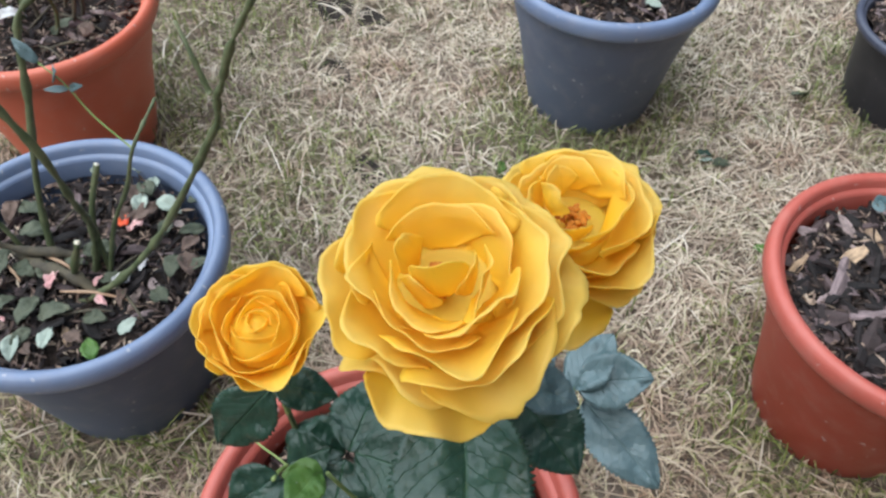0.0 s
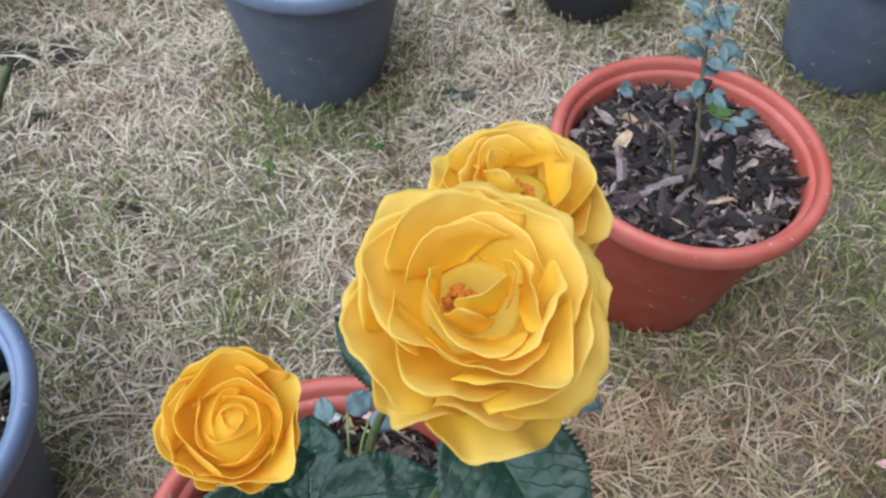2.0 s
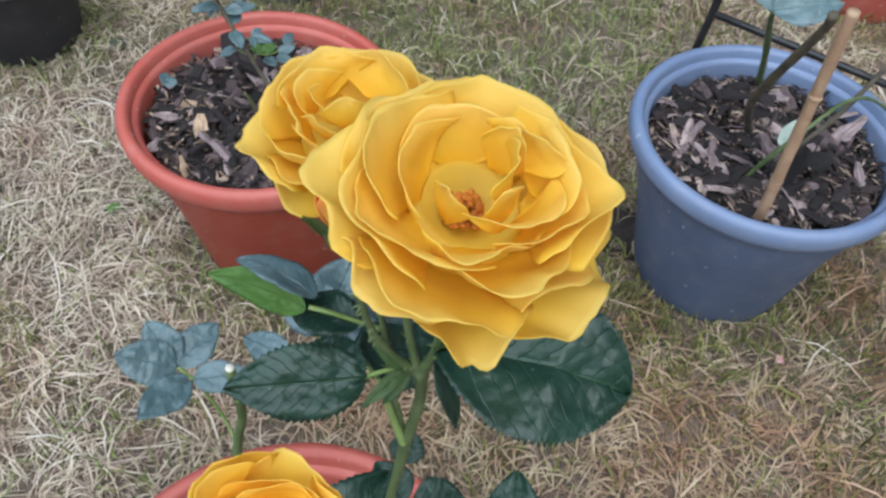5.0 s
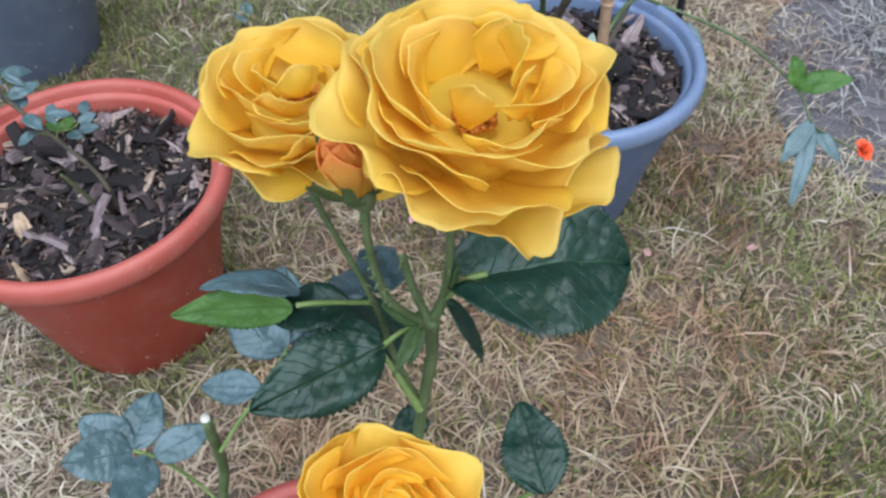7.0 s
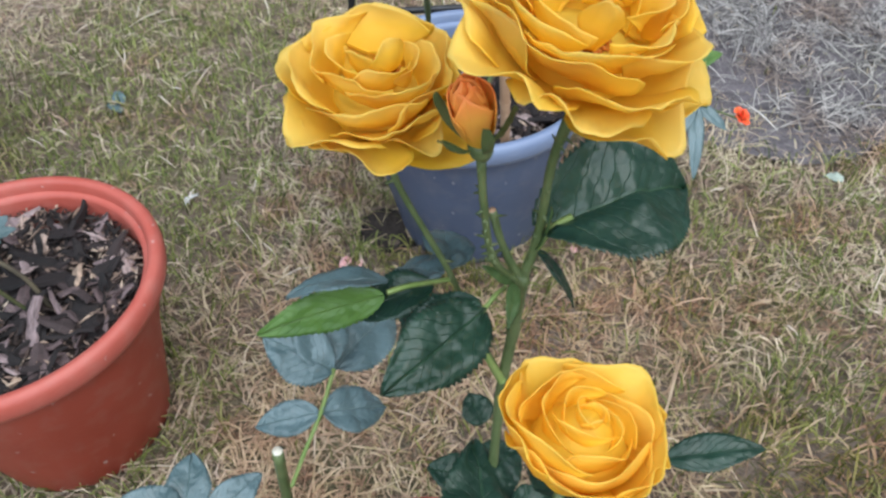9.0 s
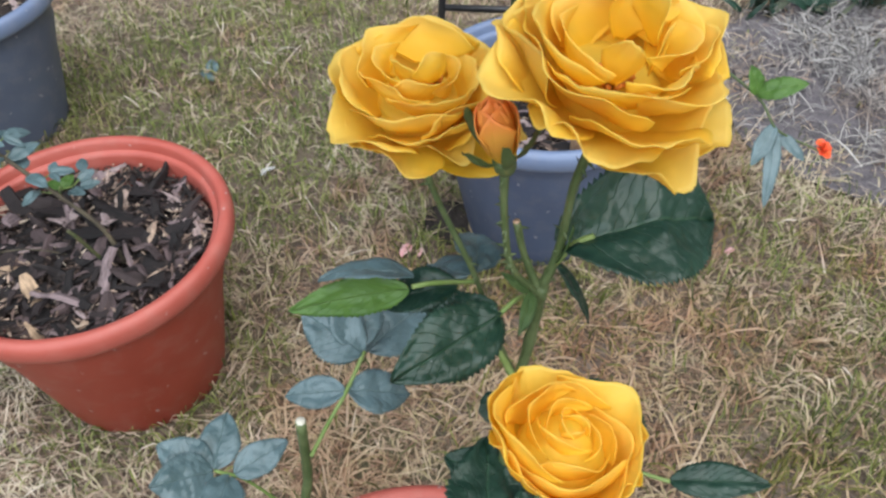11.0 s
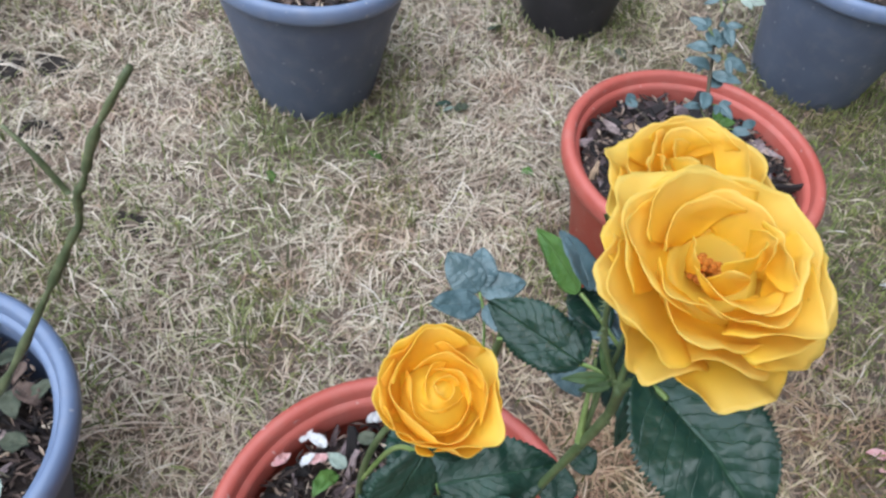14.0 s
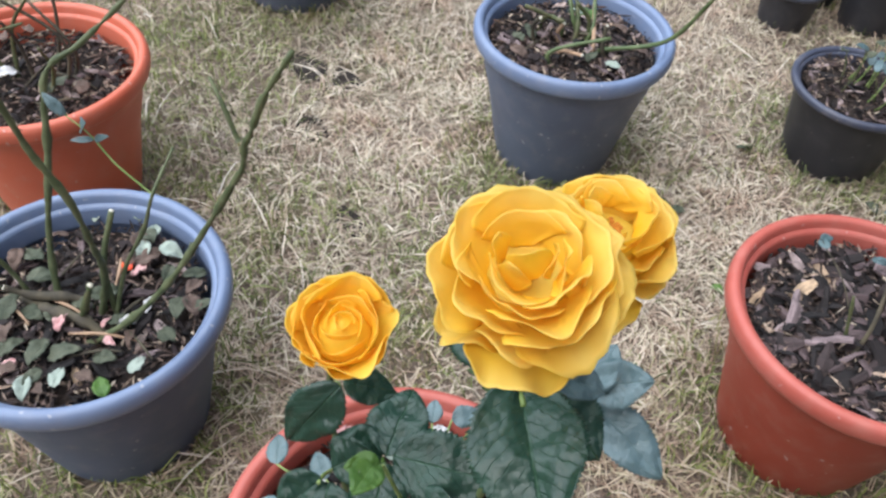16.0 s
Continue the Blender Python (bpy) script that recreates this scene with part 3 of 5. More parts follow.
def keep_straw(x, y, rng):
    d = np.hypot(x - 0.66, y - 0.66)
    p = np.clip(1.25 - 0.36 * d, 0.22, 1.0) * (y > 0.35 - 0.5 * d) * (d < 3.2) * (d > 0.12) * (1 - 0.72 * greenness(x, y))
    p = p * np.where(in_bed(x, y), 0.16, 1.0) * np.where(wave(x, y, 7.0, 1.0) < -0.55, 0.55, 1.0) * np.where(wave(x, y, 41.0, 2.0) < -0.25, 0.6, 1.0)
    for px, py in POTS.values():
        p = p * (1 - 0.55 * np.exp(-((np.hypot(x - px, y - py) - 0.11) / 0.06) ** 2))
    return (rng.random(len(x)) < p * thinning(x, y)) & ~bare(x, y)


def keep_green(x, y, rng):
    d = np.hypot(x - 0.66, y - 0.66)
    g = greenness(x, y)
    for px, py in POTS.values():
        e = np.hypot(x - px, y - py)
        g = g + 0.75 * np.exp(-((e - 0.13) / 0.055) ** 2)
    p = g * np.clip(1.2 - 0.36 * d, 0.25, 1.0) * (y > 0.35 - 0.5 * d) * (d < 3.0) * np.where(in_bed(x, y), 0.1, 1.0)
    return (rng.random(len(x)) < p * thinning(x, y)) & ~bare(x, y)


AREA = (-1.9, 3.2, -0.2, 3.7)
strands("thatch", 420000, AREA, lambda x, y, r: keep_straw(x, y, r) & (np.hypot(x - 0.66, y - 0.66) < 2.3), (0.012, 0.040), (0.0010, 0.0024), (0.0, 0.007), MAT["thatch"], "short brown thatch under the dry grass", 4, 0.9, comb=0.5)
strands("dry_grass", 330000, AREA, keep_straw, (0.022, 0.068), (0.0009, 0.0027), (0.0, 0.022), MAT["straw"], "matted bleached straw blades of a dry lawn", 3, 0.6, comb=0.85)
strands("straw_stalks", 8000, AREA, keep_straw, (0.05, 0.12), (0.0014, 0.0030), (0.006, 0.024), MAT["stalk"], "longer pale straw stalks strewn over the lawn", 17, 0.25, 0.004)
strands("green_grass", 260000, AREA, keep_green, (0.018, 0.055), (0.0010, 0.0026), (0.008, 0.032), MAT["grass"], "short olive grass blades among the straw", 5, 0.5, comb=0.5)


# ---- pots with bark mulch ----
def pot(name, at, material, label, R=0.168, h=0.265, rb=0.104, tilt=0.0, spin=0.0, rim_h=0.030, rim_mat=None):
    """A plastic pot: tapered wall, rolled rim, a ledge inside."""
    t = thing(name, (at[0], at[1], 0.001), label, "plant pot", "plant pots on the lawn")
    t.rotation_euler = (radians(tilt), 0, radians(spin))
    k = R / 0.168
    wall = 0.150 * k
    z1 = h - rim_h
    prof = [(0.002, 0.004), (rb - 0.012, 0.004), (rb - 0.009, 0.0), (rb - 0.003, 0.0), (rb, 0.004)]
    prof += [(rb + (wall - rb) * f, z1 * f) for f in (0.06, 0.3, 0.6, 0.9, 1.0)]
    prof += [(wall - 0.004, z1), (wall - 0.006, z1 * 0.8), (rb - 0.004, 0.03), (0.002, 0.012)]
    v, f = lathe(prof, 88, 0.004, at[0] * 7)
    mesh_ob("body", v, f, material, t, crease=38)
    e = rim_h / 0.034
    rim = [(0.1485 * k, z1 - 0.001), (0.159 * k, z1 - 0.001), (0.1648 * k, z1 + 0.003 * e), (0.1672 * k, z1 + 0.009 * e), (0.1680 * k, z1 + 0.017 * e), (0.1676 * k, z1 + 0.025 * e),
           (0.1655 * k, h - 0.0035 * e), (0.1620 * k, h - 0.0005), (0.1585 * k, h), (0.1545 * k, h - 0.0012), (0.1520 * k, h - 0.005 * e), (0.1508 * k, h - 0.012 * e),
           (0.1500 * k, h - 0.0150 * e), (0.1470 * k, h - 0.0162 * e), (0.1445 * k, h - 0.0180 * e), (0.1432 * k, h - 0.0225 * e), (0.1425 * k, z1 - 0.012), (0.1485 * k, z1 - 0.001)]
    v, f = lathe(rim, 96, 0.003, at[1] * 5)
    mesh_ob("rim", v, f, rim_mat or material, t, crease=50)
    return t


def chip_mesh(seed):
    """A torn slab of bark."""
    rng = random.Random(seed)
    bm = bmesh.new()
    lx, ly, lz = rng.uniform(0.010, 0.027), rng.uniform(0.0024, 0.0066), rng.uniform(0.0008, 0.0020)
    n = 6
    rings = []
    for k in range(n):
        f = k / (n - 1)
        w = ly * (0.35 + 0.75 * math.sin(math.pi * (0.12 + 0.76 * f)) + rng.uniform(-0.32, 0.28))
        x = lx * (2 * f - 1) + rng.uniform(-0.001, 0.001)
        y0, z0 = rng.uniform(-0.001, 0.001), 0.0022 * math.sin(math.pi * f) * rng.choice((1, 1, -0.4))
        rings.append([bm.verts.new((x, y0 - w, z0)), bm.verts.new((x, y0 - 0.3 * w, z0 + lz)), bm.verts.new((x, y0 + 0.8 * w, z0 + lz * 0.8)), bm.verts.new((x, y0 + w, z0 - lz * 0.4))])
    for a, b in zip(rings, rings[1:]):
        for i in range(4):
            bm.faces.new((a[i], a[(i + 1) % 4], b[(i + 1) % 4], b[i]))
    bm.faces.new(rings[0][::-1])
    bm.faces.new(rings[-1])
    bmesh.ops.recalc_face_normals(bm, faces=bm.faces)
    me = bpy.data.meshes.new("bark_chip")
    bm.to_mesh(me)
    bm.free()
    me.materials.append(MAT["bark"])
    return me


CHIPS = [chip_mesh(40 + i) for i in range(12)]


def mulch(at, R, z, count, label, seed, crumbs=1700, big=1.0):
    """Soil in a pot with bark chips lying over one another and crumbs between them."""
    rng = random.Random(seed)
    v, f = lumpy_disc(0, 0, R / 1.02, R / 1.02, 0.0, 0.006, 48, 10, seed * 1.1)
    v = [(x * min(1, R / max(1e-6, math.hypot(x, y))), y * min(1, R / max(1e-6, math.hypot(x, y))), h + 0.006 * (1 - (x * x + y * y) / R**2)) for x, y, h in v]
    soil = mesh_ob("bark_mulch", v, f, MAT["soil"])
    soil.location = (at[0], at[1], z)
    tagged(soil, label, "mulch", "mulch in the pots")
    for i in range(count):
        r, a = R * 0.93 * math.sqrt(rng.random()), rng.uniform(0, 6.283)
        ob = new("chip", CHIPS[rng.randrange(12)])
        ob.parent = soil
        s = big * rng.uniform(0.55, 1.3) * (0.8 if r > 0.85 * R else 1)
        ob.location = (r * math.cos(a), r * math.sin(a), 0.008 + rng.uniform(0, 0.012) * (1.1 - (r / R) ** 2))
        ob.rotation_euler = (rng.gauss(0, 0.55), rng.gauss(0, 0.38), rng.uniform(0, 6.283))
        ob.scale = (s, s * rng.uniform(0.8, 1.3), s)
    pieces_v, pieces_f = [], []
    for i in range(crumbs):
        r, a = R * 0.97 * math.sqrt(rng.random()), rng.uniform(0, 6.283)
        x, y, h = r * math.cos(a), r * math.sin(a), 0.006 + rng.uniform(0, 0.013)
        l, w, t = 0.0025 + 0.013 * rng.random() ** 2.5, rng.uniform(0.0007, 0.0020), rng.uniform(0, 3.14)
        c, s, k = math.cos(t), math.sin(t), rng.uniform(-0.003, 0.003)
        o = len(pieces_v)
        pieces_v += [(x - l * c, y - l * s, h - k), (x + w * s, y - w * c, h + 0.0012), (x + l * c, y + l * s, h + k), (x - w * s, y + w * c, h + 0.0012), (x, y, h - 0.002)]
        pieces_f += [(o, o + 1, o + 2, o + 3), (o, o + 4, o + 1), (o + 1, o + 4, o + 2), (o + 2, o + 4, o + 3), (o + 3, o + 4, o)]
    mesh_ob("crumb_layer", pieces_v, pieces_f, MAT["crumb"], soil, "fine bark crumbs and splinters", smooth=False, kind="stuff")
    return soil


H = 0.265
# two-material pots: the walls take the shaded copy of the rim's plastic
pot("plant_pot", POTS["rose"], MAT["terracotta_shaded"], rim_mat=MAT["terracotta"], label="terracotta-coloured plastic pot holding the yellow rose bush")
pot("plant_pot", POTS["seedling"], MAT["terracotta_shaded"], rim_mat=MAT["terracotta"], label="terracotta-coloured plastic pot with a spindly young rose")
pot("plant_pot", POTS["pruned"], MAT["dusk_shaded"], rim_mat=MAT["blue"], label= "blue-grey plastic pot with hard-pruned bare rose canes")
pot("plant_pot", POTS["stake"], MAT["dusk_shaded"], rim_mat=MAT["blue"], label= "blue-grey plastic pot with a bamboo stake in it")
pot("plant_pot", POTS["back"], MAT["blue_shaded"], rim_mat=MAT["blue"], label= "scuffed blue-grey plastic pot with short green cut stems")
pot("plant_pot", POTS["orange"], MAT["orange"], "bright orange terracotta-coloured plastic pot on the grass")
mulch(POTS["rose"], 0.141, H - 0.048, 170, "dark potting soil with bark chips and pale petals", 1)
mulch(POTS["seedling"], 0.142, H - 0.042, 330, "coarse purple-brown bark chips filling the terracotta pot", 2, big=1.5, crumbs=2400)
mulch(POTS["pruned"], 0.141, H - 0.052, 240, "dark bark mulch littered with dry leaves and petals", 3)
mulch(POTS["stake"], 0.142, H - 0.045, 320, "coarse bark chips round a bamboo stake", 4, big=1.5, crumbs=2400)
mulch(POTS["back"], 0.142, H - 0.045, 220, "brown bark mulch with green clippings", 5)
mulch(POTS["orange"], 0.142, H - 0.05, 130, "dark brown bark mulch with dry twigs", 6)


# ---- the yellow rose bush ----
def shell(az, r, z, width, belly=0.15, cup=0.035, lip=0.06, root=0.3, deep=0.02, wave=0.0016, round_=0.24, point=0.0, notch=0.0, turn=0.0, seed=0.0, nu=23, nv=19):
    """A broad petal in the bloom's own frame, from its claw to a lip at radius r and height z.
    root and deep: where its claw sits, as a share of r and below its lip; belly bows it outwards, cup is the radius of its hollow, lip rolls its end back,
    turn sets one side outwards."""
    a, c = np.array([r * root, z - deep]), np.array([r, z])
    d = c - a
    size = float(np.hypot(*d))
    out = np.array([d[1], -d[0]]) / size
    c = c - out * lip * size * 0.45
    k = (a + c) / 2 + belly * size * out
    ca, sa = math.cos(radians(az)), math.sin(radians(az))
    verts, uvs = [], []
    for i in range(nv):
        v = i / (nv - 1)
        for j in range(nu):
            u = 2 * j / (nu - 1) - 1
            reach = 1 - round_ * abs(u) ** 2.6 - point * abs(u) ** 1.2 - notch * math.exp(-((u / 0.16) ** 2))
            reach += 0.075 * noise.noise((u * 1.7 + seed, seed * 1.7, 0.3)) + 0.036 * noise.noise((u * 5.0 + seed, seed * 1.1, 2.3))
            q = v * reach
            mid = a * (1 - q) ** 2 + 2 * k * q * (1 - q) + c * q * q
            tan = 2 * (k - a) * (1 - q) + 2 * (c - k) * q
            tan = tan / (np.hypot(*tan) + 1e-9)
            roll = max(0.0, (q - 0.42) / 0.58)
            w = width * (0.20 + 0.80 * math.sin(min(1.0, q / 0.66) * math.pi / 2))
            ang = max(-2.2, min(2.2, u * w * 0.5 / cup))
            side, lift = cup * math.sin(ang), cup * (1 - math.cos(ang))
            lift -= 0.55 * lip * size * roll * roll
            lift += wave * q * (0.4 + abs(u) + roll) * noise.noise((u * 1.25 + seed, q * 1.1 - seed, seed * 0.7))
            lift += 0.30 * wave * (abs(u) ** 3 + roll) * noise.noise((u * 3.4 - seed, q * 3.0, seed))
            lift += turn * u * w * 0.5 * min(1.0, 2 * q)
            rr, zz = mid[0] - tan[1] * lift, mid[1] + tan[0] * lift
            verts.append((rr * ca - side * sa, rr * sa + side * ca, zz))
            uvs.append((0.5 + 0.5 * u, q))
    return verts, grid_faces(nv, nu), uvs


def bloom(centre, axis, rows, material, parent, label, stamens=0, core=(), floor=0.0, spread=0.007, off=(0, 0)):
    """A bloom: a solid core added to brighten the gaps, the stamens, and each petal a part of it."""
    rng = random.Random(7)
    # petal-coloured filler that bounces light between the petals
    v, f = lathe(core, 28, 0.05)
    heart = mesh_ob("bloom", v, f, material, parent, label, uvs=[(0.5, 0.45)] * len(v))
    heart.matrix_world = axis_frame(centre, axis)
    pieces = []
    for i in range(stamens):
        a, f = rng.uniform(0, 6.283), math.sqrt(rng.random())
        p = np.array([off[0] + 0.002 * f * math.cos(a), off[1] + 0.002 * f * math.sin(a), floor])
        q = np.array([off[0] + spread * f * math.cos(a), off[1] + spread * f * math.sin(a), floor + rng.uniform(0.006, 0.0095) - 0.003 * f])
        pieces.append(tube([(*p, 0.0003), (*(p * 0.4 + q * 0.6 + (0, 0, 0.001)), 0.0003), (*q, 0.0003)], 4, 1)[:2])
        s = rng.uniform(0.8, 1.4)
        v, f_ = lathe([(0.0002, -0.0007 * s), (0.0009 * s, -0.0003), (0.0009 * s, 0.0004), (0.0002, 0.0008 * s)], 6)
        pieces.append(([np.array(w) + q for w in v], f_))
    if pieces:
        v, f = joined(pieces)
        mesh_ob("stamen_tuft", v, f, MAT["stamen"], heart, "dense amber stamens")
    for i, (az, r, z, width, more) in enumerate(rows):
        v, f, uv = shell(az, r, z, width, seed=i * 1.37 + 0.4, **more)
        ob = mesh_ob("petal", v, f, material, heart, uvs=uv)
        m = ob.modifiers.new("thickness", "SOLIDIFY")
        m.thickness, m.offset = 0.00022, 0.0
    return heart


def whorl(n, start, step, a0, a1, length, width, rho, curl, r0, z0, ruffle, rng, **more):
    rows = []
    for i in range(n):
        j = lambda s: rng.uniform(-s, s)  # noqa: E731
        rows.append(dict(az=start + i * step + j(9), a0=a0 + j(4), a1=a1 + j(7), length=length * (1 + j(0.06)), width=width * (1 + j(0.1)), rho=rho * (1 + j(0.15)),
                         curl=curl + j(0.15), r0=r0, z0=z0 + j(0.0008), ruffle=ruffle, **more))
    return rows


# parts are laid out in world coordinates
rose = thing("rose_bush", (0, 0, 0), "yellow rose bush with three open blooms and glossy dark leaves", "rose bush")


def ring(*rows, **more):
    return [(az, r, z, w, {**more, **(extra[0] if extra else {})}) for az, r, z, w, *extra in rows]


# the guard petals, bent back, of uneven length
main_rows = ring((316, 0.0450, -0.0020, 0.0440, {"lip": 0.10}), (262, 0.0390, -0.0050, 0.0370, {"notch": 0.10, "lip": 0.10}), (208, 0.0380, 0.0040, 0.0446), (158, 0.0420, 0.0070, 0.0507), (108, 0.0411, 0.0050, 0.0527),
                 (52, 0.0415, 0.0060, 0.0507), (0, 0.0415, 0.0090, 0.0486, {"notch": 0.05}), belly=0.05, cup=0.070, lip=0.18, root=0.12, deep=0.012, wave=0.0090, round_=0.40)
# the wide saucer
main_rows += ring((236, 0.0375, 0.0120, 0.0486, {"lip": 0.28, "turn": -0.10}), (182, 0.0356, 0.0180, 0.0527), (128, 0.0340, 0.0130, 0.0507), (66, 0.0352, 0.0130, 0.0547), (354, 0.0361, 0.0191, 0.0527),
                  (306, 0.0350, 0.0095, 0.0430, {"lip": 0.26, "turn": 0.12, "point": 0.16}), belly=0.16, cup=0.046, lip=0.16, root=0.30, deep=0.017, wave=0.0072, round_=0.34)
# the cup
main_rows += ring((334, 0.0300, 0.0261, 0.0446, {"point": 0.12, "lip": 0.30}), (276, 0.0305, 0.0200, 0.0446, {"lip": 0.30, "turn": -0.14, "point": 0.14}), (206, 0.0291, 0.0225, 0.0446, {"turn": 0.14}), (142, 0.0275, 0.0232, 0.0486), (58, 0.0285, 0.0228, 0.0527),
                  belly=0.24, cup=0.031, lip=0.15, root=0.45, deep=0.017, wave=0.0060, round_=0.30)
# nested petals, most of them on the open side
main_rows += ring((312, 0.0236, 0.0261, 0.0365, {"turn": -0.16}), (254, 0.0235, 0.0250, 0.0340, {"turn": 0.22, "point": 0.14}), (6, 0.0225, 0.0281, 0.0365),
                  (86, 0.0210, 0.0210, 0.0446, {"lip": 0.06}), (150, 0.0206, 0.0220, 0.0365, {"lip": 0.05}), belly=0.22, cup=0.024, lip=0.22, root=0.64, deep=0.014, wave=0.0038)
# small petals crowded in front, and the folded one that stands over the stamens
main_rows += ring((300, 0.0172, 0.0262, 0.0325, {"turn": -0.18}), (24, 0.0171, 0.0296, 0.0243, {"turn": 0.18}),
                  belly=0.20, cup=0.017, lip=0.22, root=0.72, deep=0.011, wave=0.0034)
main_rows += ring((330, 0.0030, 0.0375, 0.0225, {"root": 2.6, "point": 0.42, "notch": 0.16, "round_": 0.2}), (286, 0.0085, 0.0310, 0.0170, {"root": 1.2, "point": 0.36, "turn": 0.2}), (205, 0.0140, 0.0285, 0.0142, {"root": 0.75, "point": 0.22}), (40, 0.0105, 0.0316, 0.0152, {"root": 0.9, "point": 0.15}),
                  belly=0.06, cup=0.014, lip=0.10, deep=0.018, wave=0.0030)
bloom((0.683, 0.767, 0.7315), (0.13, -0.22, 0.96), main_rows, MAT["petal"], rose, "large open golden-yellow rose bloom with ruffled petals", stamens=80, floor=0.004, spread=0.0058, off=(-0.003, -0.002),
      core=[(0.0005, -0.016), (0.004, -0.014), (0.010, -0.010), (0.016, -0.003), (0.017, 0.003), (0.0155, 0.0080), (0.012, 0.0075), (0.008, 0.0045), (0.0005, 0.0042)])

back_rows = ring((194, 0.0310, 0.002, 0.044, {"notch": 0.05}), (258, 0.0260, 0.001, 0.038), (318, 0.0400, -0.016, 0.042), (14, 0.0320, -0.003, 0.046), (84, 0.0330, 0.001, 0.052), (142, 0.0330, 0.001, 0.046),
                 belly=0.04, cup=0.060, lip=0.18, root=0.12, deep=0.010, wave=0.0085, round_=0.40)
back_rows += ring((176, 0.0335, 0.009, 0.046, {"turn": -0.08}), (236, 0.0285, 0.012, 0.046), (302, 0.0295, 0.007, 0.046, {"turn": 0.1}), (14, 0.0345, 0.009, 0.050), (92, 0.0330, 0.012, 0.054),
                  belly=0.14, cup=0.045, lip=0.20, root=0.25, deep=0.015, wave=0.0072, round_=0.34)
back_rows += ring((208, 0.0255, 0.0165, 0.042, {"turn": 0.12}), (276, 0.0245, 0.0150, 0.042), (340, 0.0265, 0.0145, 0.044, {"turn": -0.12}), (48, 0.0275, 0.0190, 0.050), (130, 0.0265, 0.0190, 0.050),
                  belly=0.22, cup=0.034, lip=0.16, root=0.45, deep=0.016, wave=0.0050)
back_rows += ring((244, 0.0185, 0.0205, 0.034, {"turn": -0.14}), (316, 0.0190, 0.0185, 0.036, {"turn": 0.14}), (36, 0.0205, 0.0245, 0.042), (112, 0.0205, 0.0250, 0.042), (182, 0.0190, 0.0235, 0.034, {"turn": 0.14}),
                  belly=0.22, cup=0.023, lip=0.14, root=0.64, deep=0.013, wave=0.0038)
back_rows += ring((230, 0.0130, 0.0245, 0.024, {"turn": 0.14}), (310, 0.0135, 0.0210, 0.024), (140, 0.0140, 0.0270, 0.026, {"point": 0.08}), (262, 0.0075, 0.0310, 0.020, {"point": 0.28, "root": 1.1}),
                  (176, 0.0085, 0.0285, 0.016, {"point": 0.15}), belly=0.18, cup=0.013, lip=0.16, root=0.75, deep=0.012, wave=0.0030)
bloom((0.664, 0.833, 0.701), (-0.06, -0.08, 0.98), back_rows, MAT["petal"], rose, "open golden-yellow rose bloom behind the largest one", stamens=50, floor=0.008, spread=0.006, off=(0.003, 0.0),
      core=[(0.0005, -0.014), (0.004, -0.012), (0.010, -0.008), (0.016, -0.002), (0.016, 0.005), (0.013, 0.008), (0.009, 0.006), (0.0005, 0.0065)])

# the half-open bloom: guard petals, goblet, and the folds of its heart
small_rows = ring((292, 0.0240, 0.0145, 0.050, {"lip": 0.20}), (350, 0.0252, 0.0155, 0.044, {"lip": 0.20}), (186, 0.0250, 0.0150, 0.044), (238, 0.0250, 0.0140, 0.046, {"lip": 0.2}), (128, 0.0282, 0.0175, 0.046), (60, 0.0240, 0.0150, 0.046),
                  belly=0.26, cup=0.0275, lip=0.18, root=0.42, deep=0.017, wave=0.0056, round_=0.30)
small_rows += ring((146, 0.0220, 0.0200, 0.042, {"turn": 0.08}), (62, 0.0170, 0.0180, 0.044, {"turn": -0.06}), (322, 0.0200, 0.0135, 0.040, {"lip": 0.20, "turn": 0.16, "point": 0.10}), (228, 0.0190, 0.0145, 0.044, {"turn": 0.06, "lip": 0.16}),
                   belly=0.26, cup=0.0225, lip=0.11, root=0.66, deep=0.015, wave=0.0036)
small_rows += ring((98, 0.0140, 0.0190, 0.040, {"turn": 0.20}), (336, 0.0138, 0.0150, 0.030, {"turn": 0.20, "point": 0.34}), (222, 0.0138, 0.0160, 0.032, {"turn": 0.18, "point": 0.26}),
                   belly=0.20, cup=0.0160, lip=0.09, root=0.86, deep=0.010, wave=0.0026)
small_rows += ring((60, 0.0086, 0.0200, 0.026, {"turn": 0.30, "point": 0.14}), (300, 0.0080, 0.0182, 0.025, {"turn": 0.32, "point": 0.26}), (170, 0.0084, 0.0194, 0.024, {"turn": 0.30, "point": 0.22}),
                   belly=0.14, cup=0.0105, lip=0.06, root=0.92, deep=0.007, wave=0.0016)
small_rows += ring((110, 0.0042, 0.0206, 0.014, {"turn": 0.3}), (350, 0.0036, 0.0198, 0.013, {"point": 0.24, "turn": 0.3}), (230, 0.0034, 0.0200, 0.012, {"point": 0.2, "turn": 0.3}), belly=0.12, cup=0.0055, lip=0.05, root=0.92, deep=0.005, wave=0.0010)
bloom((0.612, 0.720, 0.648), (0.2, -0.09, 0.95), small_rows, MAT["petal_deep"], rose, "half-open amber-yellow rose bloom with a tight spiral heart",
      core=[(0.0005, -0.019), (0.004, -0.017), (0.009, -0.010), (0.0140, -0.001), (0.0150, 0.004), (0.0130, 0.008), (0.0095, 0.0120), (0.0055, 0.0155), (0.0020, 0.0172), (0.00002, 0.0176)])


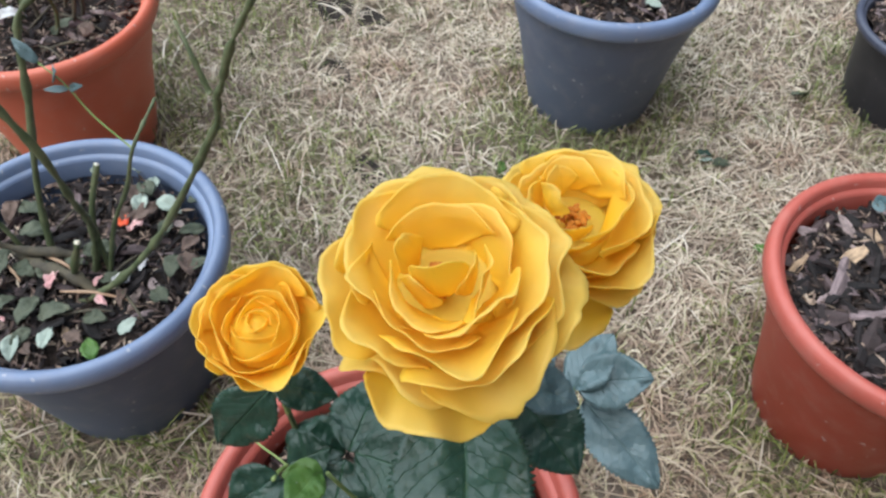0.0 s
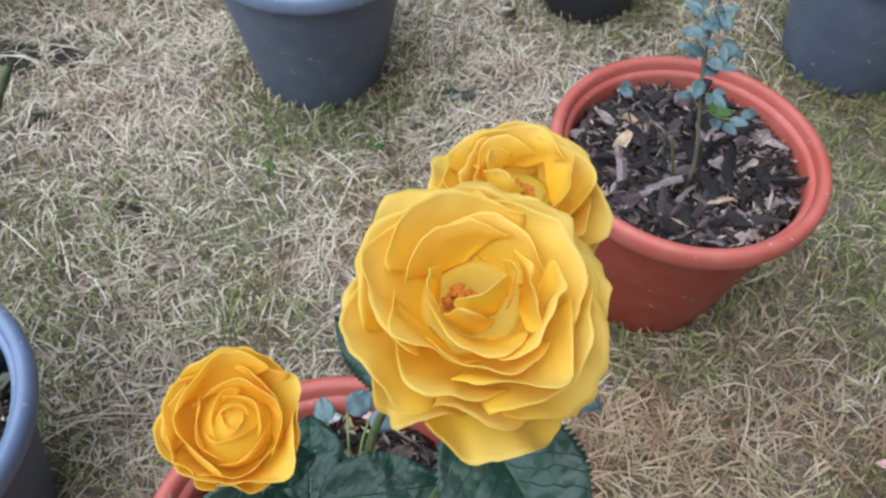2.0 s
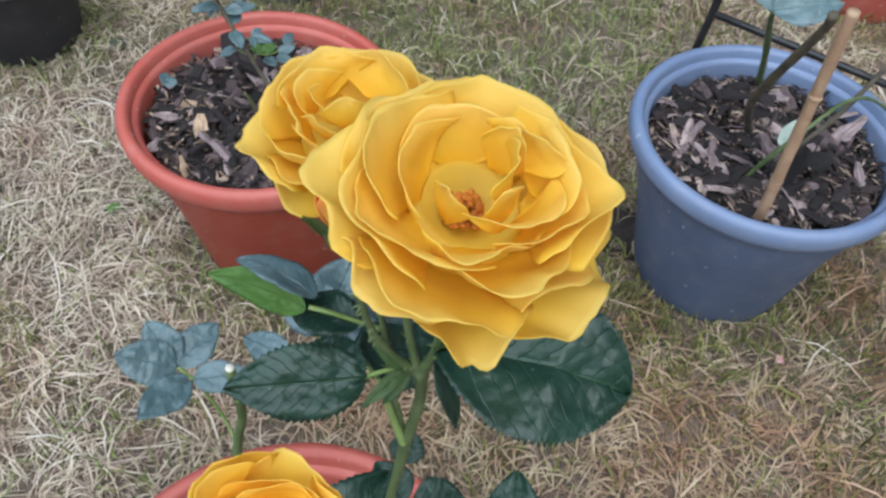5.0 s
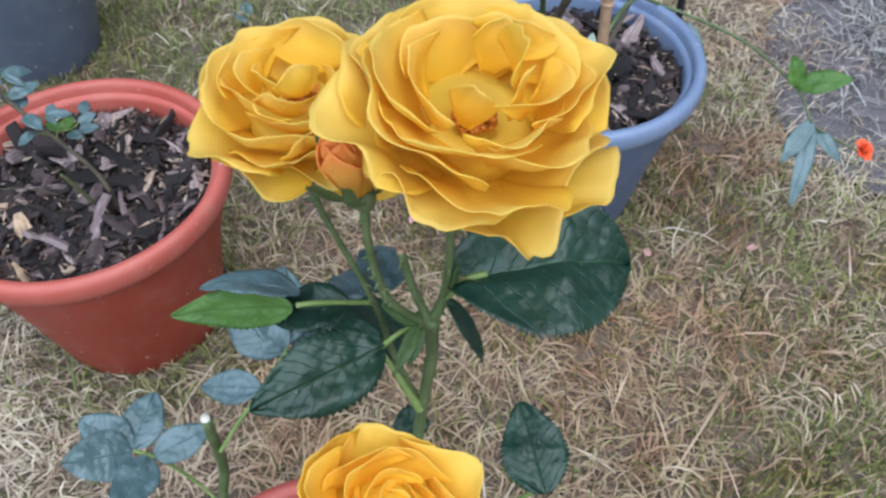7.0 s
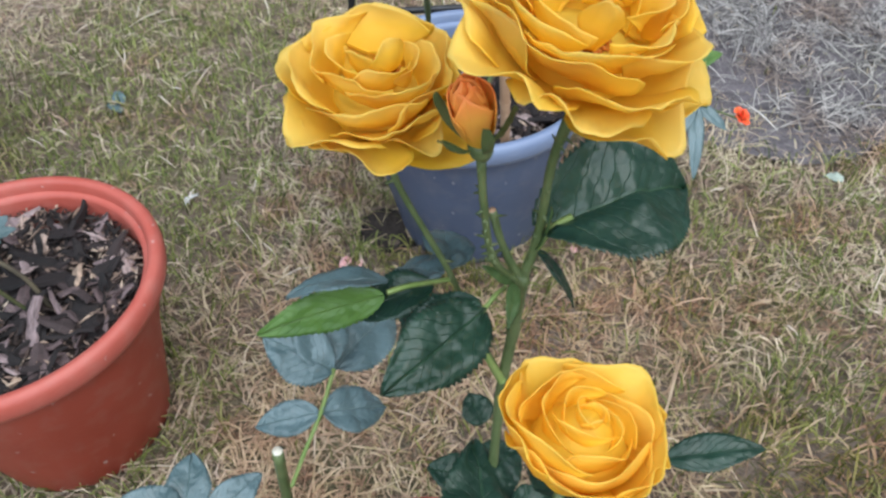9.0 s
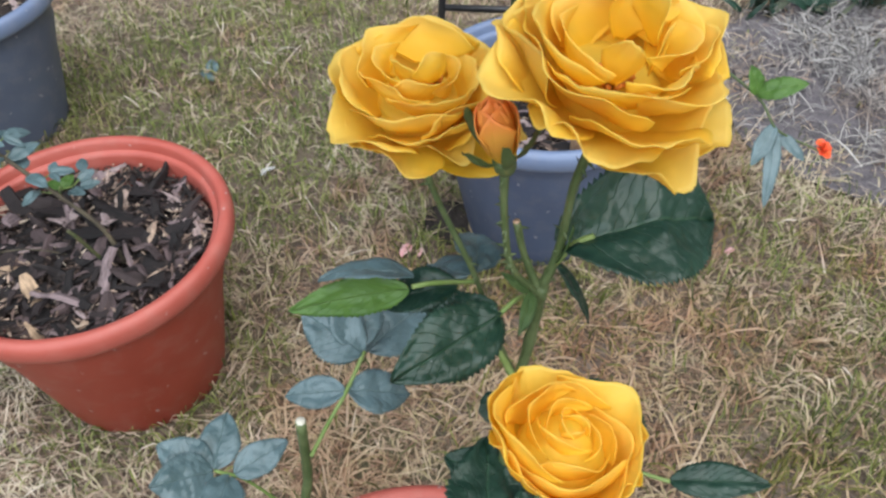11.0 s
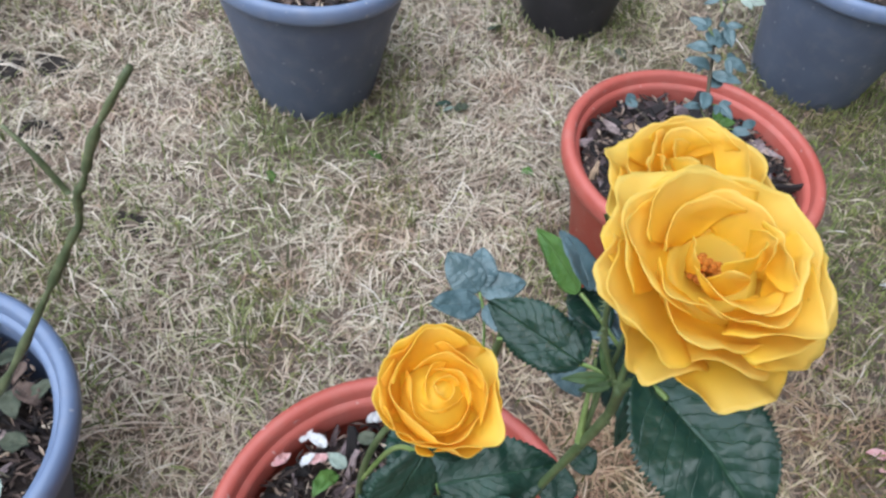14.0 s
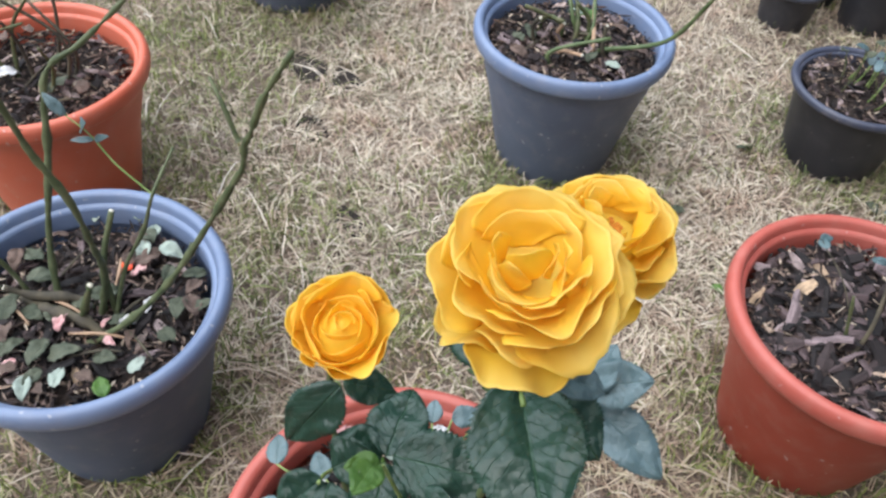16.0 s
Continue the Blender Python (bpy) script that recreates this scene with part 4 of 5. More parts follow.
# canes of the bush
cane("cane", [(0.628, 0.776, 0.205, 0.0031), (0.650, 0.776, 0.340, 0.0028), (0.660, 0.782, 0.458, 0.0028), (0.672, 0.785, 0.545, 0.0027), (0.678, 0.782, 0.600, 0.0026), (0.677, 0.779, 0.632, 0.0028)],
     MAT["stem"], rose, "thick green main cane", thorns=10, seed=1)
cane("flower_stem", [(0.677, 0.779, 0.630, 0.0022), (0.682, 0.776, 0.652, 0.0019), (0.681, 0.772, 0.690, 0.0016), (0.683, 0.767, 0.713, 0.0024)], MAT["stem"], rose, thorns=28, seed=2, knobs=0.12)
cane("flower_stem", [(0.674, 0.784, 0.556, 0.0020), (0.670, 0.797, 0.590, 0.0015), (0.669, 0.809, 0.622, 0.0013), (0.662, 0.825, 0.665, 0.0014), (0.662, 0.833, 0.688, 0.0022)], MAT["stem"], rose, thorns=16, seed=3, knobs=0.12)
cane("flower_stem", [(0.676, 0.780, 0.628, 0.0017), (0.662, 0.783, 0.652, 0.0014), (0.656, 0.783, 0.682, 0.0014), (0.657, 0.785, 0.704, 0.0018)], MAT["stem"], rose, "reddish-green bud stalk", thorns=32, seed=4, knobs=0.12)
cane("cut_stub", [(0.676, 0.780, 0.630, 0.0020), (0.674, 0.787, 0.648, 0.0016), (0.673, 0.791, 0.664, 0.0016)], MAT["stem"], rose, "short stub of a cut stem", cut=MAT["bamboo"], thorns=8, seed=5)
cane("cane", [(0.572, 0.752, 0.205, 0.0024), (0.571, 0.738, 0.360, 0.0021), (0.574, 0.728, 0.500, 0.0019), (0.590, 0.722, 0.595, 0.0016), (0.608, 0.721, 0.630, 0.0021)], MAT["stem"], rose, thorns=8, seed=6)
cane("cane", [(0.578, 0.808, 0.205, 0.0036), (0.573, 0.848, 0.340, 0.0034), (0.587, 0.870, 0.420, 0.0031), (0.596, 0.871, 0.460, 0.0030), (0.598, 0.865, 0.523, 0.0028)], MAT["stem"], rose, "cut green cane with a pale end", thorns=3, cut=MAT["cut"], seed=7)
cane("side_shoot", [(0.672, 0.784, 0.561, 0.0022), (0.668, 0.790, 0.580, 0.0017), (0.664, 0.797, 0.600, 0.0009)], MAT["young"], rose, "pale green young shoot", seed=8)

# the bud
bud_axis = axis_frame((0.657, 0.785, 0.707), (-0.22, 0.06, 1.0))
v, f = lathe([(0.0004, -0.006), (0.0030, -0.005), (0.0046, -0.002), (0.0050, 0.002), (0.0042, 0.004), (0.0004, 0.005)], 18)
bud = mesh_ob("bud", v, f, MAT["stem"], rose, "closed orange-red rosebud with green sepals")
bud.matrix_world = bud_axis @ Matrix.Scale(0.84, 4)
rng = random.Random(5)
bud_rows = whorl(4, 0, 90, 30, -22, 0.029, 0.027, 0.0104, 0.05, 0.003, 0.003, 0.001, rng) + whorl(3, 40, 120, 12, -22, 0.031, 0.018, 0.006, 0.0, 0.002, 0.004, 0.001, rng)
for i, row in enumerate(bud_rows):
    v, f, uv = petal_grid(**row, seed=i * 2.1)
    ob = mesh_ob("petal", v, f, MAT["petal_bud"], bud, uvs=uv)
    m = ob.modifiers.new("thickness", "SOLIDIFY")
    m.thickness = 0.0004
for k in range(5):
    v, f, uv = petal_grid(az=20 + 72 * k, a0=62, a1=-14 if k % 2 else 12, length=0.021 + 0.005 * (k % 2), width=0.0056, rho=0.006, curl=0.5, r0=0.004, z0=0.002, ruffle=0.002, seed=k * 3.3, nu=7, nv=11)
    mesh_ob("sepal", v, f, MAT["stem"], bud, uvs=uv)


def lf(base, tip, normal, width, mat="leaf", label="", **more):
    return leaflet("leaf", base, tip, normal, width, MAT[mat], rose, label, **more)


def stalk(points, r=0.0011, mat="young"):
    return cane("leaf_stalk", [(*p, r) for p in points], MAT[mat], rose, knobs=0.1, sides=6)


# the large glossy leaf beside the biggest bloom
stalk([(0.681, 0.776, 0.646), (0.688, 0.773, 0.653), (0.695, 0.769, 0.655)], 0.0015)
lf((0.690, 0.772, 0.653), (0.745, 0.744, 0.645), (0.22, -0.42, 0.88), 0.056, "leaf", "large glossy dark green leaf with a toothed edge", arch=0.2, fold=0.42, seed=4, pucker=0.07, twist=0.6, nv=92, nu=23, quilt=0.0012, lobes=0.16, mid=0.92)
# stipules and small leaves at the node
lf((0.681, 0.776, 0.644), (0.686, 0.760, 0.616), (0.5, -0.8, 0.3), 0.010, "leaf", seed=2)
lf((0.680, 0.776, 0.646), (0.683, 0.772, 0.668), (0.3, -0.9, 0.1), 0.0055, "leaf_mid", seed=3)
lf((0.670, 0.779, 0.634), (0.652, 0.770, 0.630), (0.0, -0.5, 0.9), 0.006, "leaf_mid", seed=4, fold=0.5)
lf((0.673, 0.780, 0.630), (0.661, 0.774, 0.622), (0.0, -0.6, 0.8), 0.0055, "leaf_mid", seed=5)
lf((0.672, 0.780, 0.632), (0.660, 0.787, 0.648), (-0.4, -0.6, 0.6), 0.0055, "leaf_mid", seed=6)
# leaf on the back stem, pointing away
stalk([(0.669, 0.809, 0.618), (0.650, 0.815, 0.628), (0.641, 0.819, 0.630)])
lf((0.640, 0.820, 0.629), (0.603, 0.857, 0.616), (-0.75, -0.45, 0.45), 0.019, "leaf_light", "leaf turned over to its bright green underside", arch=-0.10, fold=0.12, seed=9)
lf((0.644, 0.821, 0.632), (0.616, 0.850, 0.630), (0.35, 0.15, 0.9), 0.020, "leaf_blue_sheen", arch=0.2, fold=0.2, seed=10)
lf((0.660, 0.811, 0.622), (0.634, 0.833, 0.612), (-0.2, -0.1, 0.95), 0.022, "leaf", arch=0.1, fold=0.3, seed=11)
lf((0.671, 0.810, 0.622), (0.694, 0.832, 0.612), (0.25, -0.15, 0.95), 0.024, "leaf_blue_sheen", arch=0.12, fold=0.4, seed=12, pucker=0.11)
lf((0.668, 0.812, 0.620), (0.668, 0.838, 0.606), (0.0, -0.2, 0.95), 0.022, "leaf_blue_sheen", arch=0.12, fold=0.2, seed=13)
# broad leaf under the blooms
stalk([(0.670, 0.795, 0.585), (0.664, 0.812, 0.582), (0.661, 0.826, 0.576)])
lf((0.660, 0.827, 0.575), (0.703, 0.836, 0.549), (0.40, -0.35, 0.85), 0.042, "leaf", "dull dark green leaf in the shade of the blooms", arch=0.10, fold=0.18, seed=16, pucker=0.10)
# leaf towards the open side, in the middle
stalk([(0.671, 0.783, 0.628), (0.664, 0.783, 0.630), (0.656, 0.784, 0.627)])
lf((0.657, 0.784, 0.627), (0.604, 0.792, 0.627), (-0.15, -0.50, 0.85), 0.031, "leaf", "dark glossy leaf, folded along its midrib", arch=0.10, fold=0.22, seed=14, pucker=0.11)
lf((0.658, 0.786, 0.630), (0.636, 0.812, 0.606), (-0.5, -0.3, 0.8), 0.022, "leaf", arch=0.1, fold=0.2, seed=15, pucker=0.11)
# compound leaf low at the back
stalk([(0.597, 0.862, 0.492), (0.612, 0.864, 0.504), (0.630, 0.868, 0.512), (0.653, 0.878, 0.517)], 0.0012)
lf((0.652, 0.878, 0.517), (0.640, 0.914, 0.533), (-0.25, -0.35, 0.9), 0.034, "leaf_blue_sheen", arch=0.08, fold=0.12, seed=17)
lf((0.658, 0.883, 0.508), (0.719, 0.895, 0.488), (0.35, -0.35, 0.87), 0.037, "leaf_blue_sheen", arch=0.14, fold=0.15, seed=18)
lf((0.650, 0.882, 0.518), (0.676, 0.914, 0.535), (0.1, -0.5, 0.85), 0.036, "leaf_blue_sheen", arch=0.1, fold=0.12, seed=19)
lf((0.630, 0.869, 0.512), (0.607, 0.894, 0.506), (-0.2, -0.3, 0.93), 0.020, "leaf_blue_sheen", arch=0.08, fold=0.2, seed=20)
lf((0.631, 0.868, 0.512), (0.662, 0.853, 0.490), (-0.2, -0.3, 0.93), 0.027, "leaf_blue_sheen", arch=0.1, fold=0.2, seed=21)
# compound leaf furthest back, with rounded leaflets
stalk([(0.586, 0.870, 0.405), (0.583, 0.890, 0.415), (0.572, 0.906, 0.442), (0.561, 0.917, 0.453)], 0.0011)
lf((0.560, 0.917, 0.453), (0.527, 0.924, 0.470), (-0.1, -0.35, 0.93), 0.032, "leaf_blue_sheen", arch=0.08, fold=0.1, seed=22)
lf((0.561, 0.918, 0.453), (0.588, 0.941, 0.458), (-0.1, -0.35, 0.93), 0.027, "leaf_blue_sheen", arch=0.08, fold=0.12, seed=23)
lf((0.560, 0.919, 0.453), (0.545, 0.950, 0.462), (-0.1, -0.35, 0.93), 0.028, "leaf_blue_sheen", arch=0.08, fold=0.12, seed=24)
lf((0.569, 0.909, 0.448), (0.604, 0.902, 0.452), (-0.1, -0.35, 0.93), 0.022, "leaf_blue_sheen", arch=0.08, fold=0.15, seed=25)
lf((0.566, 0.910, 0.448), (0.536, 0.884, 0.458), (-0.1, -0.35, 0.93), 0.026, "leaf_blue_sheen", arch=0.08, fold=0.12, seed=26)
# leaves low over the pot
stalk([(0.640, 0.776, 0.30), (0.622, 0.760, 0.42), (0.612, 0.753, 0.492)], 0.0016)
lf((0.612, 0.752, 0.494), (0.668, 0.798, 0.500), (0.15, -0.45, 0.88), 0.050, "leaf", "dark broad rose leaf with sunken veins", arch=0.10, fold=0.14, seed=27, pucker=0.11)
lf((0.606, 0.750, 0.486), (0.574, 0.792, 0.490), (0.25, -0.5, 0.83), 0.046, "leaf", "dark broad rose leaf with sunken veins", arch=0.10, fold=0.2, seed=28, pucker=0.11)
lf((0.611, 0.745, 0.490), (0.636, 0.722, 0.470), (0.25, -0.4, 0.88), 0.042, "leaf", arch=0.12, fold=0.15, seed=29, pucker=0.11)
lf((0.603, 0.748, 0.480), (0.572, 0.728, 0.480), (0.3, -0.4, 0.86), 0.036, "leaf", arch=0.12, fold=0.15, seed=30, pucker=0.11)
stalk([(0.576, 0.727, 0.51), (0.595, 0.722, 0.58), (0.612, 0.716, 0.607)], 0.0014)
lf((0.613, 0.716, 0.608), (0.604, 0.686, 0.567), (0.62, -0.62, 0.48), 0.033, "leaf", "dark leaf hanging below the smaller bloom", arch=0.10, fold=0.15, seed=31, pucker=0.11)
lf((0.613, 0.718, 0.610), (0.628, 0.742, 0.600), (0.1, -0.4, 0.9), 0.022, "leaf", arch=0.10, fold=0.15, seed=32)
stalk([(0.574, 0.731, 0.44), (0.588, 0.712, 0.47), (0.596, 0.704, 0.480)], 0.0014)
lf((0.594, 0.716, 0.486), (0.604, 0.740, 0.500), (0.4, -0.5, 0.8), 0.038, "leaf", arch=0.1, fold=0.2, seed=33, pucker=0.11)
lf((0.594, 0.708, 0.478), (0.590, 0.676, 0.462), (0.5, -0.5, 0.7), 0.036, "leaf", arch=0.1, fold=0.2, seed=34, pucker=0.11)
lf((0.598, 0.710, 0.478), (0.624, 0.692, 0.462), (0.4, -0.5, 0.75), 0.038, "leaf", arch=0.1, fold=0.2, seed=35, pucker=0.11)
lf((0.640, 0.722, 0.560), (0.652, 0.700, 0.566), (0.35, -0.4, 0.85), 0.020, "leaf_light", "bright new leaf", arch=0.1, fold=0.2, seed=36)
lf((0.641, 0.724, 0.560), (0.632, 0.706, 0.558), (0.35, -0.4, 0.85), 0.016, "leaf_light", "bright new leaf", arch=0.1, fold=0.2, seed=37)
stalk([(0.636, 0.776, 0.31), (0.638, 0.752, 0.44), (0.641, 0.726, 0.555)], 0.0013)
# leaves on the other side of the pot
stalk([(0.645, 0.776, 0.33), (0.680, 0.765, 0.43), (0.712, 0.742, 0.49)], 0.0014)
lf((0.713, 0.737, 0.492), (0.732, 0.778, 0.508), (-0.35, -0.45, 0.8), 0.036, "leaf", "dark upright leaf over the pot rim", arch=0.08, fold=0.2, seed=38, pucker=0.11)
lf((0.712, 0.712, 0.504), (0.743, 0.674, 0.508), (-0.1, -0.1, 0.98), 0.020, "leaf", "narrow dark leaf over the pot rim", arch=0.1, fold=0.3, seed=39)
stalk([(0.690, 0.760, 0.455), (0.704, 0.735, 0.495), (0.712, 0.712, 0.504)])
stalk([(0.640, 0.777, 0.29), (0.668, 0.800, 0.38), (0.686, 0.806, 0.425)], 0.0013)
lf((0.684, 0.804, 0.428), (0.716, 0.798, 0.424), (0.1, -0.4, 0.9), 0.034, "leaf", arch=0.1, fold=0.2, seed=40, pucker=0.11)
lf((0.680, 0.806, 0.428), (0.668, 0.832, 0.436), (0.1, -0.4, 0.9), 0.028, "leaf", arch=0.1, fold=0.2, seed=41)
lf((0.676, 0.798, 0.505), (0.684, 0.812, 0.512), (0.0, -0.5, 0.85), 0.020, "leaf", arch=0.1, fold=0.2, seed=42)
lf((0.662, 0.764, 0.50), (0.640, 0.742, 0.478), (0.0, -0.4, 0.9), 0.026, "leaf", arch=0.1, fold=0.2, seed=43)
# small round leaves near the soil
for i, (x, y, z, a, w) in enumerate(((0.491, 0.710, 0.330, 2.6, 0.022), (0.545, 0.856, 0.350, 1.2, 0.022), (0.536, 0.841, 0.345, 2.4, 0.018), (0.562, 0.862, 0.346, 0.4, 0.020),
                                     (0.520, 0.700, 0.300, 4.0, 0.024), (0.535, 0.690, 0.310, 5.0, 0.022), (0.512, 0.745, 0.300, 3.0, 0.022), (0.530, 0.732, 0.290, 1.0, 0.024))):
    root = (0.575 if y < 0.8 else 0.577, 0.748 if y < 0.8 else 0.815, 0.24)
    stalk([root, ((x + root[0]) / 2, (y + root[1]) / 2, z - 0.01), (x, y, z)], 0.0009)
    lf((x, y, z), (x + math.cos(a) * w * 1.25, y + math.sin(a) * w * 1.25, z + 0.003), (0.2, -0.4, 0.9), w, "leaf_blue_sheen", arch=0.08, fold=0.12, seed=50 + i, nv=20, nu=7)


# ---- litter: fallen leaves, petals and scraps ----
def fallen(at, size, mat, label, category, seed, group="", lean=0.25, thick=0.7, crumple=0.22):
    """A curled leaf or petal lying on soil or grass."""
    rng = random.Random(seed)
    a = rng.uniform(0, 6.283)
    d = np.array([math.cos(a), math.sin(a), rng.uniform(-0.35, 0.35)]) * size * 0.5
    n = (rng.uniform(-lean, lean), rng.uniform(-lean, lean), 1)
    c = np.array(at, float)
    ob = leaflet("fallen_leaf" if category == "leaf" else "fallen_petal", c - d, c + d, n, size * thick, MAT[mat], None, label, arch=rng.uniform(0.05, 0.3), fold=rng.uniform(0.2, 0.9), seed=seed, pucker=crumple, nv=16, nu=7)
    return tagged(ob, label, category, group)


KINDS = {"pale": ("leaf_pale", "bleached pale green leaf lying on bark mulch", "leaf"), "leaf": ("leaf_dry", "withered dull green leaf lying on bark mulch", "leaf"),
         "light": ("leaf_light", "bright green leaf lying on bark mulch", "leaf"), "pink": ("pink_petal", "faded pink petal lying on bark mulch", "petal"),
         "red": ("red_petal", "red petal lying on bark mulch", "petal"), "white": ("white", "white petal lying on bark mulch", "petal")}
LITTER = [
    ('pale', 0.256, 0.650, 0.232, 0.022),
    ('light', 0.264, 0.609, 0.232, 0.026),
    ('pale', 0.223, 0.541, 0.232, 0.026),
    ('pale', 0.075, 0.737, 0.232, 0.024),
    ('pale', 0.036, 0.729, 0.232, 0.020),
    ('red', 0.113, 0.690, 0.232, 0.022),
    ('pink', 0.211, 0.635, 0.232, 0.016),
    ('leaf', 0.127, 0.775, 0.232, 0.030),
    ('leaf', 0.166, 0.751, 0.232, 0.026),
    ('leaf', 0.219, 0.740, 0.232, 0.026),
]
LITTER += [
    ('white', 0.184, 0.689, 0.232, 0.020),
    ('pink', 0.183, 0.641, 0.232, 0.014),
    ('leaf', 0.129, 0.576, 0.232, 0.030),
    ('leaf', 0.163, 0.543, 0.232, 0.030),
    ('leaf', 0.186, 0.566, 0.232, 0.034),
    ('leaf', 0.140, 0.594, 0.232, 0.024),
    ('pale', 0.011, 0.687, 0.232, 0.018),
    ('pink', 0.125, 0.701, 0.232, 0.024),
    ('pink', 0.188, 0.533, 0.232, 0.022),
    ('leaf', 0.146, 0.627, 0.232, 0.024),
]
LITTER += [
    ('white', 0.452, 0.834, 0.236, 0.020),
    ('white', 0.465, 0.833, 0.236, 0.020),
    ('pink', 0.478, 0.818, 0.236, 0.020),
    ('pale', 0.491, 0.826, 0.236, 0.020),
    ('light', 0.496, 0.800, 0.238, 0.030),
    ('white', 0.470, 0.812, 0.240, 0.016),
    ('white', 0.481, 0.750, 0.236, 0.020),
    ('white', 0.500, 0.882, 0.236, 0.020),
    ('pink', 0.523, 0.905, 0.236, 0.020),
    ('leaf', 0.505, 0.860, 0.236, 0.020),
    ('pink', 0.448, 0.800, 0.236, 0.020),
]
LITTER += [
    ('pale', 0.120, 0.742, 0.234, 0.030), ('pale', 0.100, 0.715, 0.234, 0.028), ('leaf', 0.206, 0.716, 0.234, 0.030), ('leaf', 0.236, 0.690, 0.234, 0.028), ('white', 0.196, 0.660, 0.234, 0.022),
    ('leaf', 0.108, 0.560, 0.234, 0.036), ('leaf', 0.205, 0.590, 0.234, 0.034), ('pink', 0.160, 0.600, 0.236, 0.022), ('pale', 0.230, 0.575, 0.234, 0.026),
    ('leaf', 0.085, 0.600, 0.236, 0.034), ('leaf', 0.045, 0.600, 0.234, 0.030)]
KINDS["brown"] = ("leaf_brown", "withered brown leaf curled on bark mulch", "leaf")
rl = random.Random(91)
for name, n in (("pruned", 20), ("back", 12), ("rose", 6), ("orange", 6)):
    for k in range(n):
        a, r = rl.uniform(0, 6.283), 0.125 * math.sqrt(rl.random())
        LITTER.append(("brown" if k % 3 else "leaf", POTS[name][0] + r * math.cos(a), POTS[name][1] + r * math.sin(a), 0.233 if name == "pruned" else 0.238, rl.uniform(0.016, 0.034)))
for i, (kind, x, y, z, s) in enumerate(LITTER):
    m, label, cat = KINDS[kind]
    fallen((x, y, z + 0.003), s * 1.08, m, label, cat, 60 + i, "litter on the mulch", thick=0.55 if cat == "petal" else 0.66, crumple=0.5 if cat == "petal" else 0.25)
on_grass = [("leaf_dry", 0.262, 1.556, 0.030, "dark green weed leaf standing in the dry grass"), ("leaf", 0.232, 1.545, 0.026, "dark green weed leaf standing in the dry grass"), ("leaf_pale", 0.246, 1.540, 0.022, "pale weed leaf in the dry grass"),
            ("leaf_light", 0.200, 1.372, 0.030, "fresh green leaf lying in the dry grass"), ("leaf_light", 0.425, 1.482, 0.024, "fresh green leaf lying in the dry grass"), ("leaf_light", 0.090, 1.241, 0.024, "fresh green leaf lying in the dry grass"),
            ("leaf_dry", 0.206, 1.792, 0.036, "dull green weed leaf in the dry grass"), ("leaf_blue_sheen", 1.085, 1.885, 0.038, "blue-green leaf lying in the grass"), ("leaf_blue_sheen", 1.112, 1.905, 0.036, "blue-green leaf lying in the grass"),
            ("leaf_pale", 1.60, 0.76, 0.030, "pale green leaf lying in the dry grass"), ("leaf_dry", 0.44, 1.87, 0.030, "dull green weed leaf in the dry grass")]
for i, (m, x, y, s, label) in enumerate(on_grass):
    fallen((x, y, 0.016), s, m, label, "leaf", 100 + i, "leaves on the lawn", lean=0.5)
for i, (m, x, y, s, label) in enumerate([("pink_petal", 1.030, 1.278, 0.026, "pink petal lying in the dry grass"), ("pink_petal", 1.045, 1.262, 0.016, "pink petal lying in the dry grass"),
                                         ("white", 0.998, 1.575, 0.030, "white petal lying in the dry grass"), ("pink_petal", 1.24, 1.02, 0.016, "pink petal lying in the dry grass"), ("pink_petal", 1.36, 0.93, 0.018, "pink petal lying in the dry grass")]):
    fallen((x, y, 0.016), s, m, label, "petal", 120 + i, "petals on the lawn", lean=0.5)


# ---- the pruned rose in the blue pot ----
def plant(name, label, category="rose bush", group="pruned roses"):
    return thing(name, (0, 0, 0), label, category, group)


pr = plant("pruned_rose", "hard-pruned rose with bare green canes and white cut ends")
C_, W_, K_ = MAT["old_cane"], MAT["cane_mix"], MAT["cut"]
cane("cane", [(0.185, 0.612, 0.215, 0.0043), (0.213, 0.659, 0.257, 0.0038), (0.245, 0.708, 0.327, 0.0034), (0.278, 0.752, 0.418, 0.0031), (0.303, 0.778, 0.484, 0.0032), (0.309, 0.783, 0.497, 0.0036), (0.311, 0.786, 0.512, 0.0031), (0.313, 0.788, 0.528, 0.0033), (0.319, 0.792, 0.541, 0.0031),
              (0.330, 0.803, 0.580, 0.0027), (0.356, 0.820, 0.633, 0.0025)], C_, pr, thorns=12, seed=20, cut=W_, knobs=0.85)
cane("side_shoot", [(0.310, 0.784, 0.530, 0.0024), (0.300, 0.782, 0.549, 0.0021), (0.292, 0.781, 0.561, 0.0018), (0.275, 0.780, 0.575, 0.0017)], C_, pr, seed=21, cut=W_, knobs=0.25)
cane("cane", [(0.158, 0.640, 0.215, 0.0043), (0.172, 0.658, 0.300, 0.0040), (0.198, 0.655, 0.372, 0.0038), (0.206, 0.650, 0.440, 0.0035), (0.196, 0.636, 0.496, 0.0031), (0.197, 0.628, 0.552, 0.0028), (0.20, 0.610, 0.620, 0.0025)], C_, pr, thorns=10, seed=22, cut=K_, knobs=0.8)
cane("cane", [(0.120, 0.604, 0.215, 0.0039), (0.098, 0.622, 0.300, 0.0035), (0.090, 0.655, 0.410, 0.0033), (0.083, 0.679, 0.494, 0.0033), (0.094, 0.716, 0.523, 0.0028), (0.109, 0.762, 0.563, 0.0025), (0.112, 0.785, 0.585, 0.0025)], C_, pr, thorns=10, seed=23, knobs=0.8)
